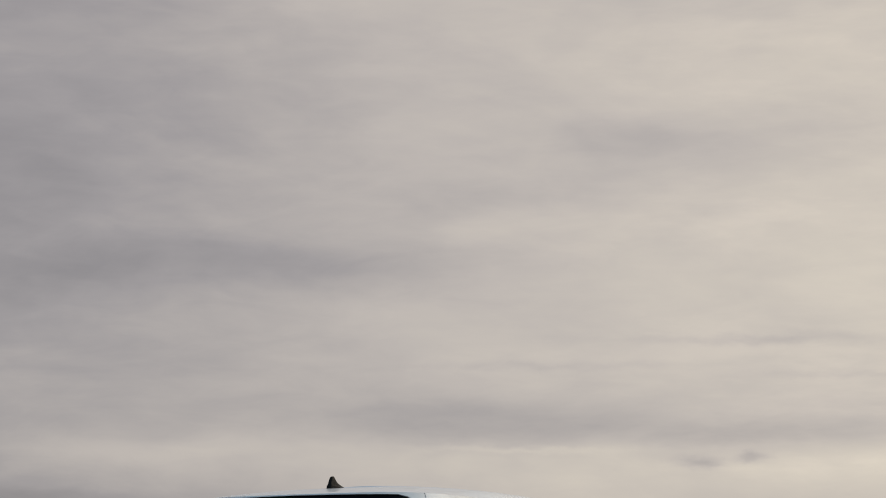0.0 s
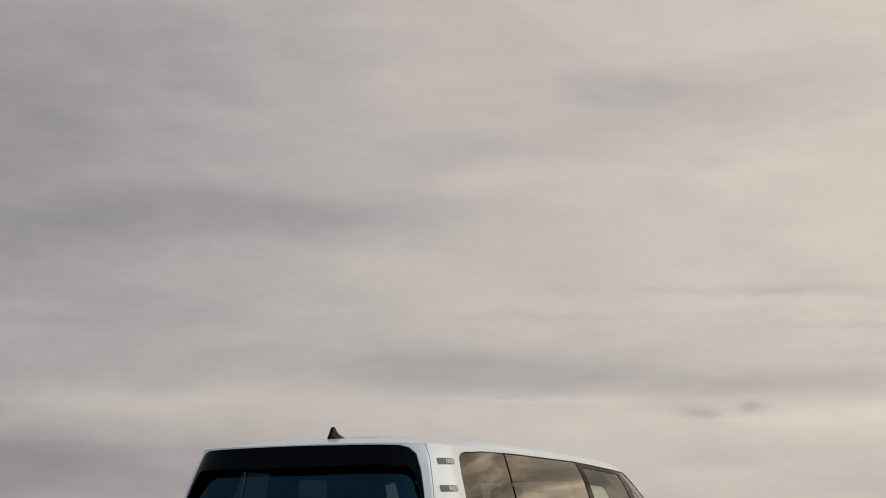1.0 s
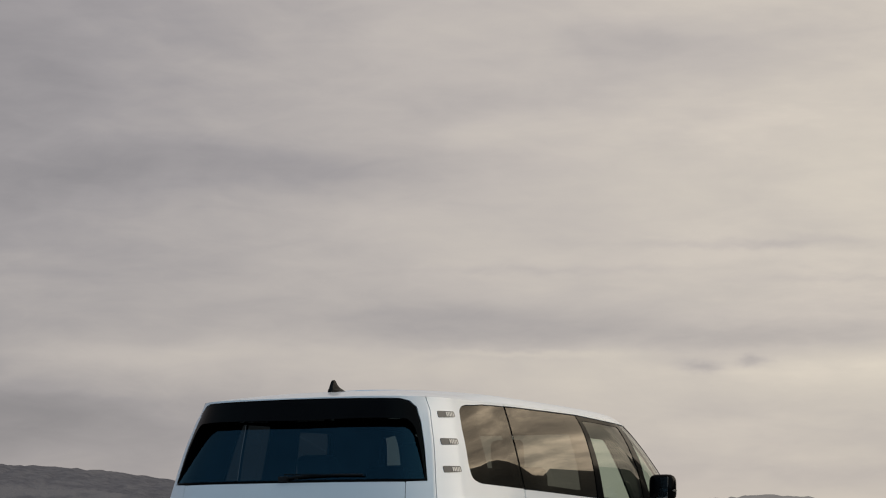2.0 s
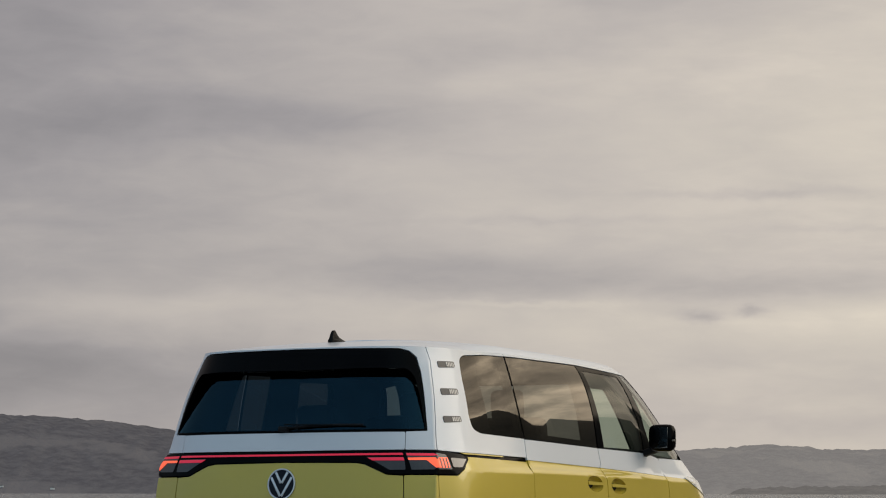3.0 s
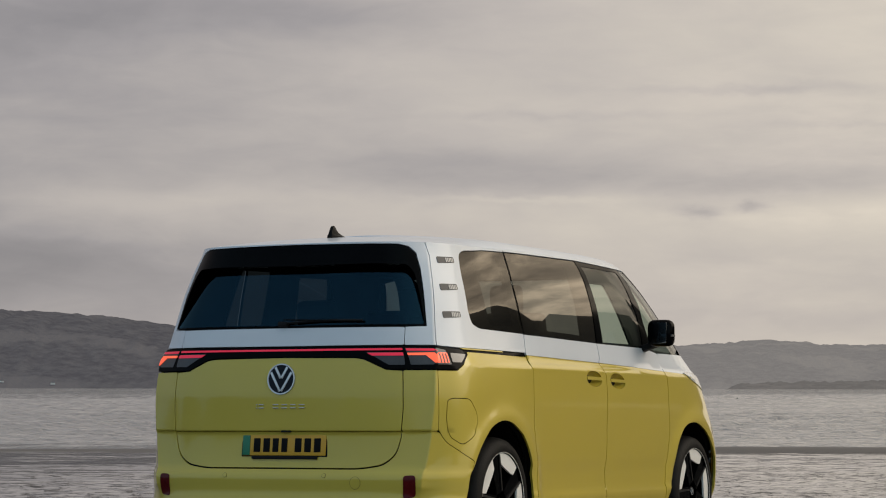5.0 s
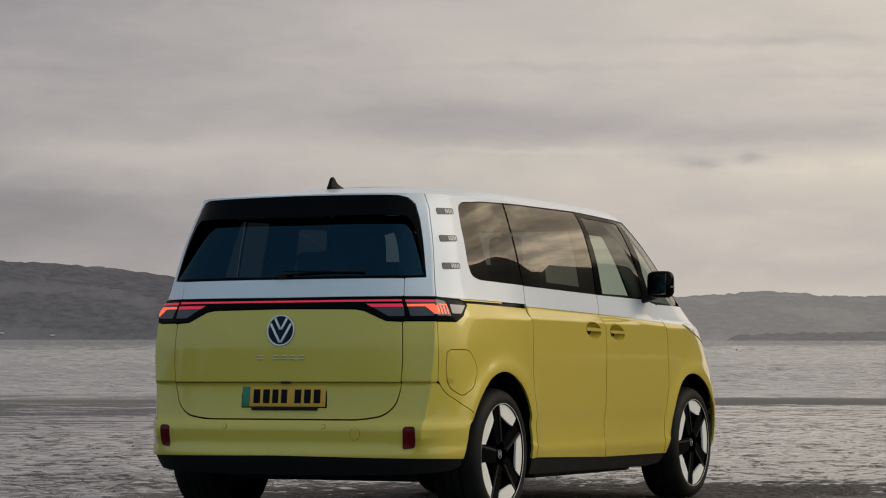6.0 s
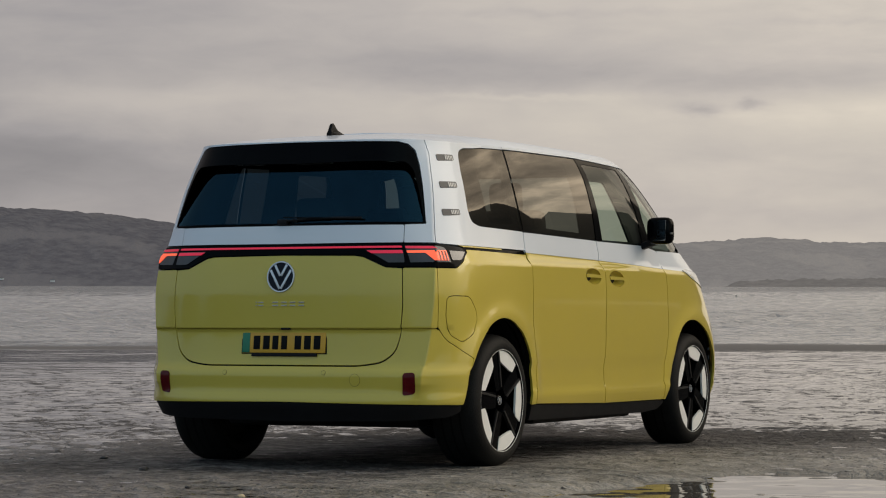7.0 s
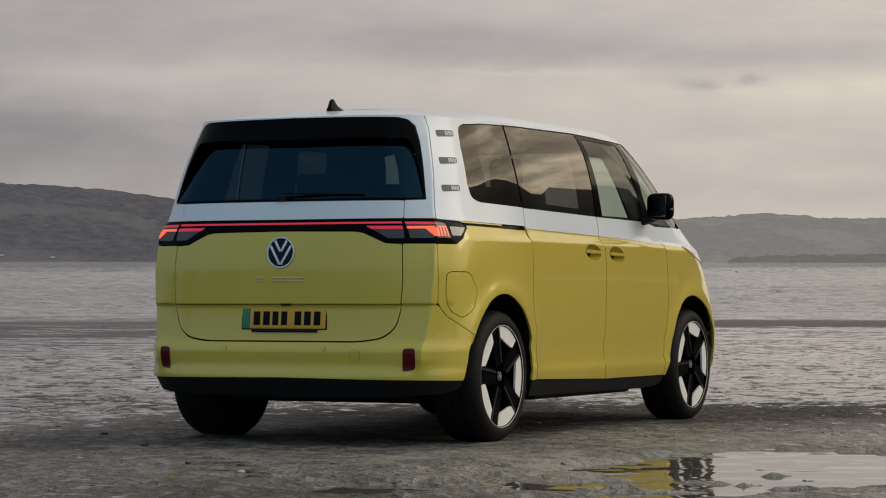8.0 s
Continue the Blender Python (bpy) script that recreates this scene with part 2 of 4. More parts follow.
LEVELS = [.15, .3, .39, .42, .5, .6, .8, .95, 1.1, 1.14, 1.17, 1.2, 1.31, 1.5, 1.7, 1.8]
half_end = spline(LEVELS, [.90, .955, .972, .972, .975, .979, .976, .97, .951, .938, .922, .905, .872, .823, .757, .735])
half_mid = spline(LEVELS, [.90, .952, .9685, .9595, .962, .972, .982, .986, .986, .957, .954, .950, .936, .902, .857, .832])
rear_y = spline([.15, .28, .36, .43, .50, .53, .56, .65, .742, .757, .93, 1.02, 1.2, 1.31, 1.5, 1.74, 1.8], [.10, .03, -.008, .006, .002, .010, .028, .037, .040, .0312, .0314, .038, .061, .078, .115, .17, .18])
front_y = spline([.15, .3, .5, .7, .9, 1.05, 1.15, 1.22, 1.35, 1.5, 1.74, 1.8], [4.50, 4.69, 4.745, 4.70, 4.56, 4.44, 4.33, 4.24, 4.07, 3.89, 3.52, 3.3])
LR, NR, LF, NF = .6, 3.6, 1.0, 3.0


def corner(n, length, w=.95):
    ph = np.linspace(0, np.pi / 2, 4001)
    xi, t = np.sin(ph)**(2 / n), 1 - np.cos(ph)**(2 / n)
    return np.r_[0, np.cumsum(np.hypot(np.diff(xi * w), np.diff(t * length)))], xi, t


SA, XA, TA = corner(NR, LR)
SB, XB, TB = corner(NF, LF)
S1 = SA[-1]
LS = 4.69 - LR - LF
S2 = S1 + LS
S3 = S2 + SB[-1]
WHEELS_Y = (.801, 3.783)


def crease(z):
    """Where the upright edge runs between tail and side."""
    return np.interp(z, [.40, .54, .734, .9, 1.05, 1.206, 1.379, 1.533, 1.69], [.787, .792, .824, .848, .858, .890, .910, .922, .935])


def skin(s, z):
    """The car's outer surface: s from the middle of the tail round the right-hand side (negative: the left) to the nose."""
    s, z = np.asarray(s, float), np.asarray(z, float)
    sg, a = np.where(s < 0, -1.0, 1.0), np.abs(s)
    sg, a = np.where(a > S3, -sg, sg), np.where(a > S3, 2 * S3 - a, a)
    r, fr = rear_y(z), front_y(z)
    k = np.clip((a - .75) / 1.5, 0, 1)
    k2 = np.clip((a - S2 + .2) / (S3 - S2), 0, 1)
    k = k * k * (3 - 2 * k) * (1 - k2 * k2 * (3 - 2 * k2))
    w = half_end(z) + (half_mid(z) - half_end(z)) * k
    xi = np.where(a < S1, np.interp(a, SA, XA), np.where(a < S2, 1, np.interp(S3 - a, SB, XB)))
    y = np.where(a < S1, r + LR * np.interp(a, SA, TA), np.where(a < S2, (r + LR) + (fr - LF - r - LR) * (a - S1) / LS, fr - LF * np.interp(S3 - a, SB, TB)))
    # soft flares over the wheels
    flare = sum(.016 * np.exp(-((np.hypot(y - wy + .03, z - .36) - .46) / .065)**2) * np.clip((z - .25) / .2, 0, 1) for wy in WHEELS_Y) * np.clip((a - .9) / .2, 0, 1) * np.clip((S3 - .95 - a) / .2, 0, 1)
    # a crisp upright edge where the tail turns into the side
    edge = np.interp(z, [.38, .46, 1.05, 1.25, 1.66, 1.75], [0, .030, .030, .017, .015, 0]) * np.exp(-np.abs(a - crease(z)) / .06)
    return np.stack([sg * (w * xi + flare + .6 * edge), y - .8 * edge, z], -1)


def skin_normal(s, z, e=2e-3):
    n = np.cross(skin(s + e, z) - skin(s - e, z), skin(s, z + e) - skin(s, z - e))
    return n / np.maximum(np.linalg.norm(n, axis=-1, keepdims=True), 1e-9)


def flat_normal(s, z):
    """The calmer normals of float glass set into the side."""
    s = np.asarray(s, float)
    s, z = np.sign(s) * (2.35 + .22 * (np.abs(s) - 2.35)), 1.52 + .55 * (np.asarray(z, float) - 1.52)
    n = np.cross(skin(s + .28, z) - skin(s - .28, z), skin(s, z + .12) - skin(s, z - .12))
    return n / np.maximum(np.linalg.norm(n, axis=-1, keepdims=True), 1e-9)


def rounded(points, r):
    """Rounds the corners of an outline; a point may bring its own radius."""
    out, n = [], len(points)
    for i in range(n):
        p, a, b = (np.array(points[j % n][:2], float) for j in (i, i - 1, i + 1))
        rr = points[i][2] if len(points[i]) > 2 else r
        la, lb = np.linalg.norm(a - p), np.linalg.norm(b - p)
        d = min(rr, la * .45, lb * .45)
        if d < 1e-4:
            out.append(p)
            continue
        q0, q1 = p + (a - p) / la * d, p + (b - p) / lb * d
        for t in np.linspace(0, 1, 6):
            out.append((1 - t)**2 * q0 + 2 * t * (1 - t) * p + t**2 * q1)
    return out


def dense(points, step):
    out, n = [], len(points)
    for i in range(n):
        a, b = points[i], points[(i + 1) % n]
        m = max(1, int(math.ceil(np.linalg.norm(b - a) / step)))
        out += [a + (b - a) * k / m for k in range(m)]
    keep = [out[0]]
    for p in out[1:]:
        if np.linalg.norm(p - keep[-1]) > 1e-4:
            keep.append(p)
    return np.array(keep)


def inside(pts, poly):
    x, y = pts[:, 0], pts[:, 1]
    c = np.zeros(len(pts), bool)
    for (x0, y0), (x1, y1) in zip(poly, np.roll(poly, -1, 0)):
        hit_ = ((y0 > y) != (y1 > y)) & (x < (x1 - x0) * (y - y0) / (y1 - y0 + 1e-15) + x0)
        c ^= hit_
    return c


def inset(poly, d):
    """Moves an outline inwards by d."""
    area = np.sum(poly[:, 0] * np.roll(poly[:, 1], -1) - np.roll(poly[:, 0], -1) * poly[:, 1])
    t = np.roll(poly, -1, 0) - np.roll(poly, 1, 0)
    n = np.stack([-t[:, 1], t[:, 0]], 1) * (1 if area > 0 else -1)
    return poly + n / np.maximum(np.linalg.norm(n, axis=1, keepdims=True), 1e-9) * d


def patch_mesh(name, outline, holes=(), off=0.0, depth=.014, r=.012, gap=.0018, step=.035, surface=None, normal=None):
    """A panel of the skin: its outline in (s, z), its own thickness and turned-in edges."""
    surface, normal = surface or skin, normal or skin_normal
    loops = [inset(dense(rounded(outline, r), step), gap)] + [inset(dense(rounded(h, r), step), -gap) for h in holes]
    lo, hi = loops[0].min(0), loops[0].max(0)
    gx, gz = np.meshgrid(np.arange(lo[0] + step / 2, hi[0], step), np.arange(lo[1] + step / 2, hi[1], step))
    g = np.stack([gx.ravel(), gz.ravel()], 1)
    g = g[inside(g, inset(loops[0], step * .35))]
    for h in loops[1:]:
        g = g[~inside(g, inset(h, -step * .35))]
    vs, es = [], []
    for lp in loops:
        k = len(vs)
        vs += [Vector(p) for p in lp]
        es += [(k + i, k + (i + 1) % len(lp)) for i in range(len(lp))]
    # follow the upright edge of the corner with its own rows of points
    if lo[0] < -.75 or hi[0] > .75:
        zs = np.arange(max(lo[1], .38), min(hi[1], 1.74), .012)
        rows_ = [np.stack([sg * (crease(zs) + d), zs], 1) for sg in (1, -1) for d in (-.007, 0.0, .007)]
        line = np.concatenate(rows_) if len(zs) else np.zeros((0, 2))
        tight = inset(loops[0], .006)
        ok = inside(line, tight) if len(line) else np.zeros(0, bool)
        for h in loops[1:]:
            ok &= ~inside(line, inset(h, -.006))
        line = line[ok]
        if len(line):
            g = g[np.abs(np.abs(g[:, 0]) - crease(g[:, 1])) > .012]
            g = np.concatenate([g, line])
    vs += [Vector(p) for p in g]
    co, _, tris, *_ = delaunay_2d_cdt(vs, es, [], 0, 1e-6)
    co = np.array([tuple(c) for c in co])
    tris = np.array([tuple(t) for t in tris])
    mid = co[tris].mean(1)
    ok = inside(mid, loops[0])
    for h in loops[1:]:
        ok &= ~inside(mid, h)
    tris = tris[ok]
    pos, nor = surface(co[:, 0], co[:, 1]), normal(co[:, 0], co[:, 1])
    pos = pos + nor * off
    p3 = pos[tris]
    flip = (np.cross(p3[:, 1] - p3[:, 0], p3[:, 2] - p3[:, 0]) * nor[tris[:, 0]]).sum(1) < 0
    tris[flip] = tris[flip][:, ::-1]
    # turned-in edges
    count = {}
    for t in tris:
        for a, b in ((t[0], t[1]), (t[1], t[2]), (t[2], t[0])):
            count[(a, b)] = 1
    rim = [(a, b) for a, b in count if (b, a) not in count]
    verts, norms, faces = [tuple(p) for p in pos], [tuple(n) for n in nor], [tuple(int(i) for i in t) for t in tris]
    for a, b in rim:
        e = pos[b] - pos[a]
        side = np.cross(e, nor[a])
        side = side / max(np.linalg.norm(side), 1e-9)
        k = len(verts)
        verts += [tuple(pos[a]), tuple(pos[b]), tuple(pos[b] - nor[b] * depth), tuple(pos[a] - nor[a] * depth)]
        norms += [tuple(side)] * 4
        faces.append((k, k + 3, k + 2, k + 1))
    me = bpy.data.meshes.new(name)
    me.from_pydata(verts, [], faces)
    me.shade_smooth()
    me.normals_split_custom_set_from_vertices(norms)
    return me


def panel(name, outline, mat_, parent, label="", mirror=False, **kw):
    """One panel, or with mirror the same on both sides of the car."""
    made = []
    for sg in ((1, -1) if mirror else (1,)):
        pts = [(sg * p[0], *p[1:]) for p in outline]
        kk = dict(kw)
        if "holes" in kk:
            kk["holes"] = [[(sg * p[0], *p[1:]) for p in h] for h in kk["holes"]]
        made.append(part(name, patch_mesh(name, pts, **kk), mat_, parent, label))
    return made if mirror else made[0]


def both(right):
    """A symmetrical outline across the tail from its right half, top middle to bottom middle."""
    return list(right) + [(-p[0], *p[1:]) for p in right[::-1] if abs(p[0]) > 1e-6]


def nose(right):
    """The same across the nose."""
    return list(right) + [(2 * S3 - p[0], *p[1:]) for p in right[::-1]]

# ---- ground, sea and distance ----


TABLES = {}


def lattice(seed, n=256):
    if seed not in TABLES:
        TABLES[seed] = np.random.RandomState(seed).rand(n, n)
    return TABLES[seed]


def value_noise(x, y, seed):
    tab = lattice(seed)
    xi, yi = np.floor(x).astype(int), np.floor(y).astype(int)
    fx, fy = x - xi, y - yi
    fx, fy = fx * fx * (3 - 2 * fx), fy * fy * (3 - 2 * fy)
    a, b, c, d = (tab[(xi + i) % 256, (yi + j) % 256] for i, j in ((0, 0), (1, 0), (0, 1), (1, 1)))
    return (a * (1 - fx) + b * fx) * (1 - fy) + (c * (1 - fx) + d * fx) * fy - .5


def fbm(x, y, seed, octaves=4, gain=.5):
    return sum(gain**k * value_noise(x * 2**k + 17.3 * k, y * 2**k - 9.1 * k, seed + k) for k in range(octaves))


def grid_mesh(name, xs, ys, z, keep=None):
    nx, ny = len(xs), len(ys)
    X, Y = np.meshgrid(xs, ys, indexing="ij")
    co = np.stack([X, Y, z(X, Y)], -1).reshape(-1, 3)
    i, j = np.meshgrid(np.arange(nx - 1), np.arange(ny - 1), indexing="ij")
    k = (i * ny + j).ravel()
    f = np.stack([k, k + ny, k + ny + 1, k + 1], 1)
    if keep is not None:
        mid = co[f].mean(1)
        f = f[keep(mid[:, 0], mid[:, 1])]
    me = bpy.data.meshes.new(name)
    me.vertices.add(len(co)), me.loops.add(f.size), me.polygons.add(len(f))
    me.vertices.foreach_set("co", co.ravel())
    me.loops.foreach_set("vertex_index", f.ravel().astype(np.int32))
    me.polygons.foreach_set("loop_start", np.arange(0, f.size, 4, dtype=np.int32))
    me.update(calc_edges=True)
    me.shade_smooth()
    return me


def steps(stops):
    """Grid lines that widen away from the car: rows of (from, to, spacing)."""
    return np.unique(np.concatenate([np.arange(a, b, d) for a, b, d in stops] + [[stops[-1][1]]]).round(4))


SEA_LEVEL = -.39
POOL = -.008


def shape(h):
    return np.where(h < 0, -.6 * (1 - np.exp(np.minimum(h, 0) / .6)), .06 * np.tanh(np.maximum(h, 0) / .06))


def beach(X, Y):
    """Wet tidal sand: a gentle fall to the sea, ripples, and a shallow pool behind the car."""
    h = shape(.00705 * X - .0132 * Y)
    dx, dy = X - EYE[0], Y - EYE[1]
    along, across = dx * FWD.x + dy * FWD.y, dx * SIDE.x + dy * SIDE.y
    bumps = .020 * fbm(X * .9, Y * 1.3, 1, 3) + .020 * fbm(X * 4.5 + Y, Y * 5.5, 5, 3, .6)
    near_car = np.exp(-(((X) / 1.6)**4 + ((Y - 2.2) / 3.2)**4))
    wander = along + 1.2 * np.clip(1.55 - across, 0, 1.25) + .8 * fbm(across * 1.1, along * .9, 28, 4, .6)
    edge = across - .25 * (along - 11.6) + .5 * fbm(across * 1.3, along * 1.1, 33, 3)
    dip = np.exp(-(((wander - 12.2) / 1.45)**6 + ((edge - 2.75) / 2.55)**6))
    dip = np.maximum(dip, 1.5 * np.exp(-(((along - 11.2) / .34)**2 + ((across + .27) / .34)**2)))
    dip = np.maximum(dip, 1.15 * np.exp(-(((along - 11.45) / .40)**2 + ((across - .5) / .55)**2)))
    h = h + bumps * (1 - .75 * near_car) * (1 - .6 * dip) * np.clip((70 - along) / 40, .15, 1)
    h = h - .064 * dip * (1 + .75 * fbm(across * 1.7, along * 2.4, 21, 4, .65)) + dip * .044 * fbm(across * 3.2, along * 7, 25, 4, .7)
    h = h + .012 * np.exp(-((wander - 14.0) / .35)**2 - ((across - 2.0) / 2.6)**4)
    ring_ = np.hypot(along - 18.9, across - 1.75)
    h = h - .02 * np.exp(-((ring_ - .78) / .07)**2) * np.clip((across - 1.9) / .3, 0, 1)
    back = np.clip((-along - 14) / 30, 0, 1)
    return h + 3.5 * back * back * (3 - 2 * back)


SAND = bpy.data.materials.new("wet_sand")
SAND.use_nodes = True
N = Nodes(SAND.node_tree)
P_ = SAND.node_tree.nodes["Principled BSDF"]
at = N.add("ShaderNodeTexCoord").outputs["Object"]
broad, mid_, grain = N.noise(at, .30, 4.0, .55), N.noise(at, 5.0, 5.0, .55, .5), N.noise(at, 70.0, 4.0, .6)
# a film of water lies in the hollows: the relief is cut off flat at its level
lumps = N.noise(at, 19.0, 4.0, .55, .3)
relief = N.math("ADD", mid_, N.math("ADD", N.math("MULTIPLY", N.math("SUBTRACT", lumps, .5), .50), N.math("MULTIPLY", N.math("SUBTRACT", grain, .5), .03)))
seaward = N.math("MULTIPLY", N.math("SUBTRACT", N.vec("DOT_PRODUCT", at, tuple(FWD)), 1.5), .024)
spot = N.add("ShaderNodeSeparateXYZ")
N.plug(spot.inputs[0], at)
under = N.math("ADD", N.math("POWER", N.math("ABSOLUTE", N.math("DIVIDE", N.math("ADD", spot.outputs[0], -.1), 2.0)), 4.0), N.math("POWER", N.math("ABSOLUTE", N.math("DIVIDE", N.math("SUBTRACT", spot.outputs[1], 2.5), 3.5)), 4.0))
drained = N.math("MULTIPLY", N.math("EXPONENT", N.math("MULTIPLY", under, -1.0)), .22)
level = N.math("ADD", N.math("ADD", N.math("SUBTRACT", .405, drained), N.math("MINIMUM", N.math("MAXIMUM", seaward, -.07), .155)), N.math("MULTIPLY", N.math("SUBTRACT", broad, .5), .25))
dry = N.math("SUBTRACT", relief, level)
k = N.math("ADD", N.math("MULTIPLY", broad, .3), N.math("ADD", N.math("MULTIPLY", mid_, .3), N.math("ADD", N.math("MULTIPLY", lumps, .25), N.math("MULTIPLY", grain, .15))))
# a paler, smoother stretch between the car and the pool
pale_at = N.vec("SUBTRACT", at, (2.3, .55, 0.0))
pale_along, pale_across = N.vec("DOT_PRODUCT", pale_at, tuple(FWD)), N.vec("DOT_PRODUCT", pale_at, tuple(SIDE))
pale_spread = N.math("ADD", N.math("POWER", N.math("ABSOLUTE", N.math("DIVIDE", pale_along, 2.6)), 3.0), N.math("POWER", N.math("ABSOLUTE", N.math("DIVIDE", pale_across, 1.75)), 3.0))
# the pale tone fades out at the car's side; the sand beneath stays darker
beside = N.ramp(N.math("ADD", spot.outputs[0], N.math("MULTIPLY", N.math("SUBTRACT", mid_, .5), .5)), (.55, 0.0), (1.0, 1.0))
pale_mask = N.math("MULTIPLY", N.math("MULTIPLY", N.math("EXPONENT", N.math("MULTIPLY", pale_spread, -1.0)), beside), N.ramp(broad, (.35, .7), (.6, 1.0)))
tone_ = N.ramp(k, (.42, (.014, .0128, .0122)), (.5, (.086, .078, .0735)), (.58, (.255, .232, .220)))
pale_tone = N.ramp(k, (.40, (.10, .092, .082)), (.5, (.255, .238, .208)), (.6, (.34, .318, .285)))
# darker, duller where the relief stands proud of the water film, towards the sea
raised_dark = N.math("MULTIPLY", N.ramp(dry, (.0, 0.0), (.085, 1.0)), N.ramp(seaward, (.0, 0.0), (.07, .75)))
N.plug(P_.inputs["Base Color"], N.mix(raised_dark, N.mix(pale_mask, tone_, pale_tone), (.030, .027, .026)))
N.plug(P_.inputs["Specular IOR Level"], N.math("MULTIPLY", N.ramp(dry, (.02, .5), (.08, .24)), N.math("SUBTRACT", 1.0, N.math("MULTIPLY", raised_dark, .75))))
firm = N.math("ADD", N.math("MULTIPLY", drained, 2.0), N.math("MULTIPLY", N.math("MINIMUM", N.math("MAXIMUM", N.math("MULTIPLY", seaward, -1.0), 0.0), .08), 0.8))
shine = N.ramp(dry, (.0, 0.0), (.02, 1.0))
N.plug(P_.inputs["Roughness"], N.math("ADD", N.ramp(dry, (.0, .04), (.02, .12), (.09, .36)), N.math("MULTIPLY", shine, firm)))
b1 = N.add("ShaderNodeBump")
b1.inputs["Distance"].default_value = .18
N.plug(b1.inputs["Strength"], N.math("SUBTRACT", 1.0, N.math("MULTIPLY", pale_mask, .55)))
N.plug(b1.inputs["Height"], N.math("MAXIMUM", dry, 0.0))
N.plug(P_.inputs["Normal"], b1.outputs[0])

xs = steps(((-4500, -500, 500), (-500, -100, 50), (-100, -40, 6), (-40, -12, 1.0), (-12, -5, .15), (-5, 1, .05), (1, 6.5, .028), (6.5, 14, .15), (14, 60, 1.5), (60, 150, 10), (150, 600, 50), (600, 4500, 500)))
ys = steps(((-4500, -500, 500), (-500, -100, 50), (-100, -20, 4), (-20, -5, .5), (-5, -3.4, .05), (-3.4, .4, .028), (.4, 7, .05), (7, 20, .12), (20, 45, .3), (45, 90, .8), (90, 200, 10), (200, 600, 50), (600, 4500, 500)))
tagged(part("ground", grid_mesh("ground", xs, ys, beach), SAND), "wet rippled grey-brown tidal sand with shallow pools", "beach", kind="structure")


def water_material(name, base, waves, dist, rough):
    m = bpy.data.materials.new(name)
    m.use_nodes = True
    n = Nodes(m.node_tree)
    p = m.node_tree.nodes["Principled BSDF"]
    p.inputs["Base Color"].default_value = (*base, 1)
    p.inputs["Roughness"].default_value, p.inputs["IOR"].default_value = rough, 1.33
    pos = n.add("ShaderNodeTexCoord").outputs["Object"]
    last = None
    for (stretch, scale), d in zip(waves, dist):
        b = n.add("ShaderNodeBump")
        b.inputs["Strength"].default_value, b.inputs["Distance"].default_value = 1.0, d
        n.plug(b.inputs["Height"], n.noise(n.scaled(pos, stretch), scale, 4.0, .6, .3))
        n.plug(b.inputs["Normal"], last)
        last = b.outputs[0]
    n.plug(p.inputs["Normal"], last)
    return m


SEA = water_material("sea_water", (.28, .272, .265), (((1, 1, 1), .05), ((1, 1, 1), .35), ((1, 1.6, 1), 1.5), ((1, 1, 1), 5.0)), (.12, .14, .34, .08), .03)
STILL = water_material("still_water", (.11, .10, .088), (((1, 1, 1), 9.0),), (.0001,), .0)
turn = pose(EYE[0], EYE[1], 0, 0, 0, 25.852)
# wind-ruffled patches blur the pool's mirror
R = Nodes(STILL.node_tree)
R.plug(STILL.node_tree.nodes["Principled BSDF"].inputs["Roughness"], R.ramp(R.noise(R.add("ShaderNodeTexCoord").outputs["Object"], 3.2, 4.0, .6, .4), (.45, .0), (.62, .10)))


def waves(X, Y):
    fade = np.clip((Y - 57) / 25, .03, 1) * np.clip((700 - Y) / 300, 0, 1)
    return .14 * fbm(X * .16 + .3 * value_noise(X * .05, Y * .05, 77), Y * .34, 71, 2) * fade + .15 * fbm(X * .7, Y * 1.1, 81, 3, .65) * fade


wx = steps(((-4000, -400, 400), (-400, -100, 20), (-100, 100, .45), (100, 400, 20), (400, 4000, 400)))
wy = steps(((40, 53, .5), (53, 56, .08), (56, 140, .4), (140, 300, 1.2), (300, 700, 6), (700, 1000, 50), (1000, 4800, 400)))
sea_me = grid_mesh("water", wx, wy, waves)
sea_me.transform(pose(EYE[0], EYE[1], SEA_LEVEL, 0, 0, 25.852))
tagged(part("water", sea_me, SEA), "grey choppy sea water under a dull sky", "sea", kind="structure")
# a low bar of dark wet mud along the edge of the sea
MUD = material("wet_mud", (.075, .068, .064), .55, 0, .25, .8, 9.0, bump=.6)


def bar(X, Y):
    top_ = np.interp(X, [-80, -20, -4, 6, 14, 80], [.02, .03, .04, .10, .12, .12]) * (1 + .5 * fbm(X * .35, Y * 0, 93, 3))
    return top_ * np.clip(1 - ((Y - 56.6 - .9 * fbm(X * .06, Y * 0, 98, 2)) / 1.15)**2, -.3, 1) - .01


bar_me = grid_mesh("sandbar", np.arange(-80, 80.1, .25), np.arange(54.4, 58.9, .15), bar)
bar_me.transform(pose(EYE[0], EYE[1], SEA_LEVEL, 0, 0, 25.852))
tagged(part("sandbar", bar_me, MUD), "low dark bar of wet mud at the sea's edge", "sandbar", kind="structure")


def wavelets(X, Y):
    """A breath of wind on the pool: fractions of a millimetre, in patches."""
    gust = np.clip(.65 + 1.2 * fbm(X * .8, Y * .5, 96, 2), .35, 1.3)
    return gust * (.0070 * fbm(X * 3.6, Y * 4.6, 94, 2, .4) + .0022 * fbm(X * 1.3, Y * 1.5, 97, 2))


pool_me = grid_mesh("puddle", np.arange(-1.2, 5.01, .035), np.arange(9.2, 14.05, .03), wavelets)
pool_me.transform(pose(EYE[0], EYE[1], POOL, 0, 0, 25.852))
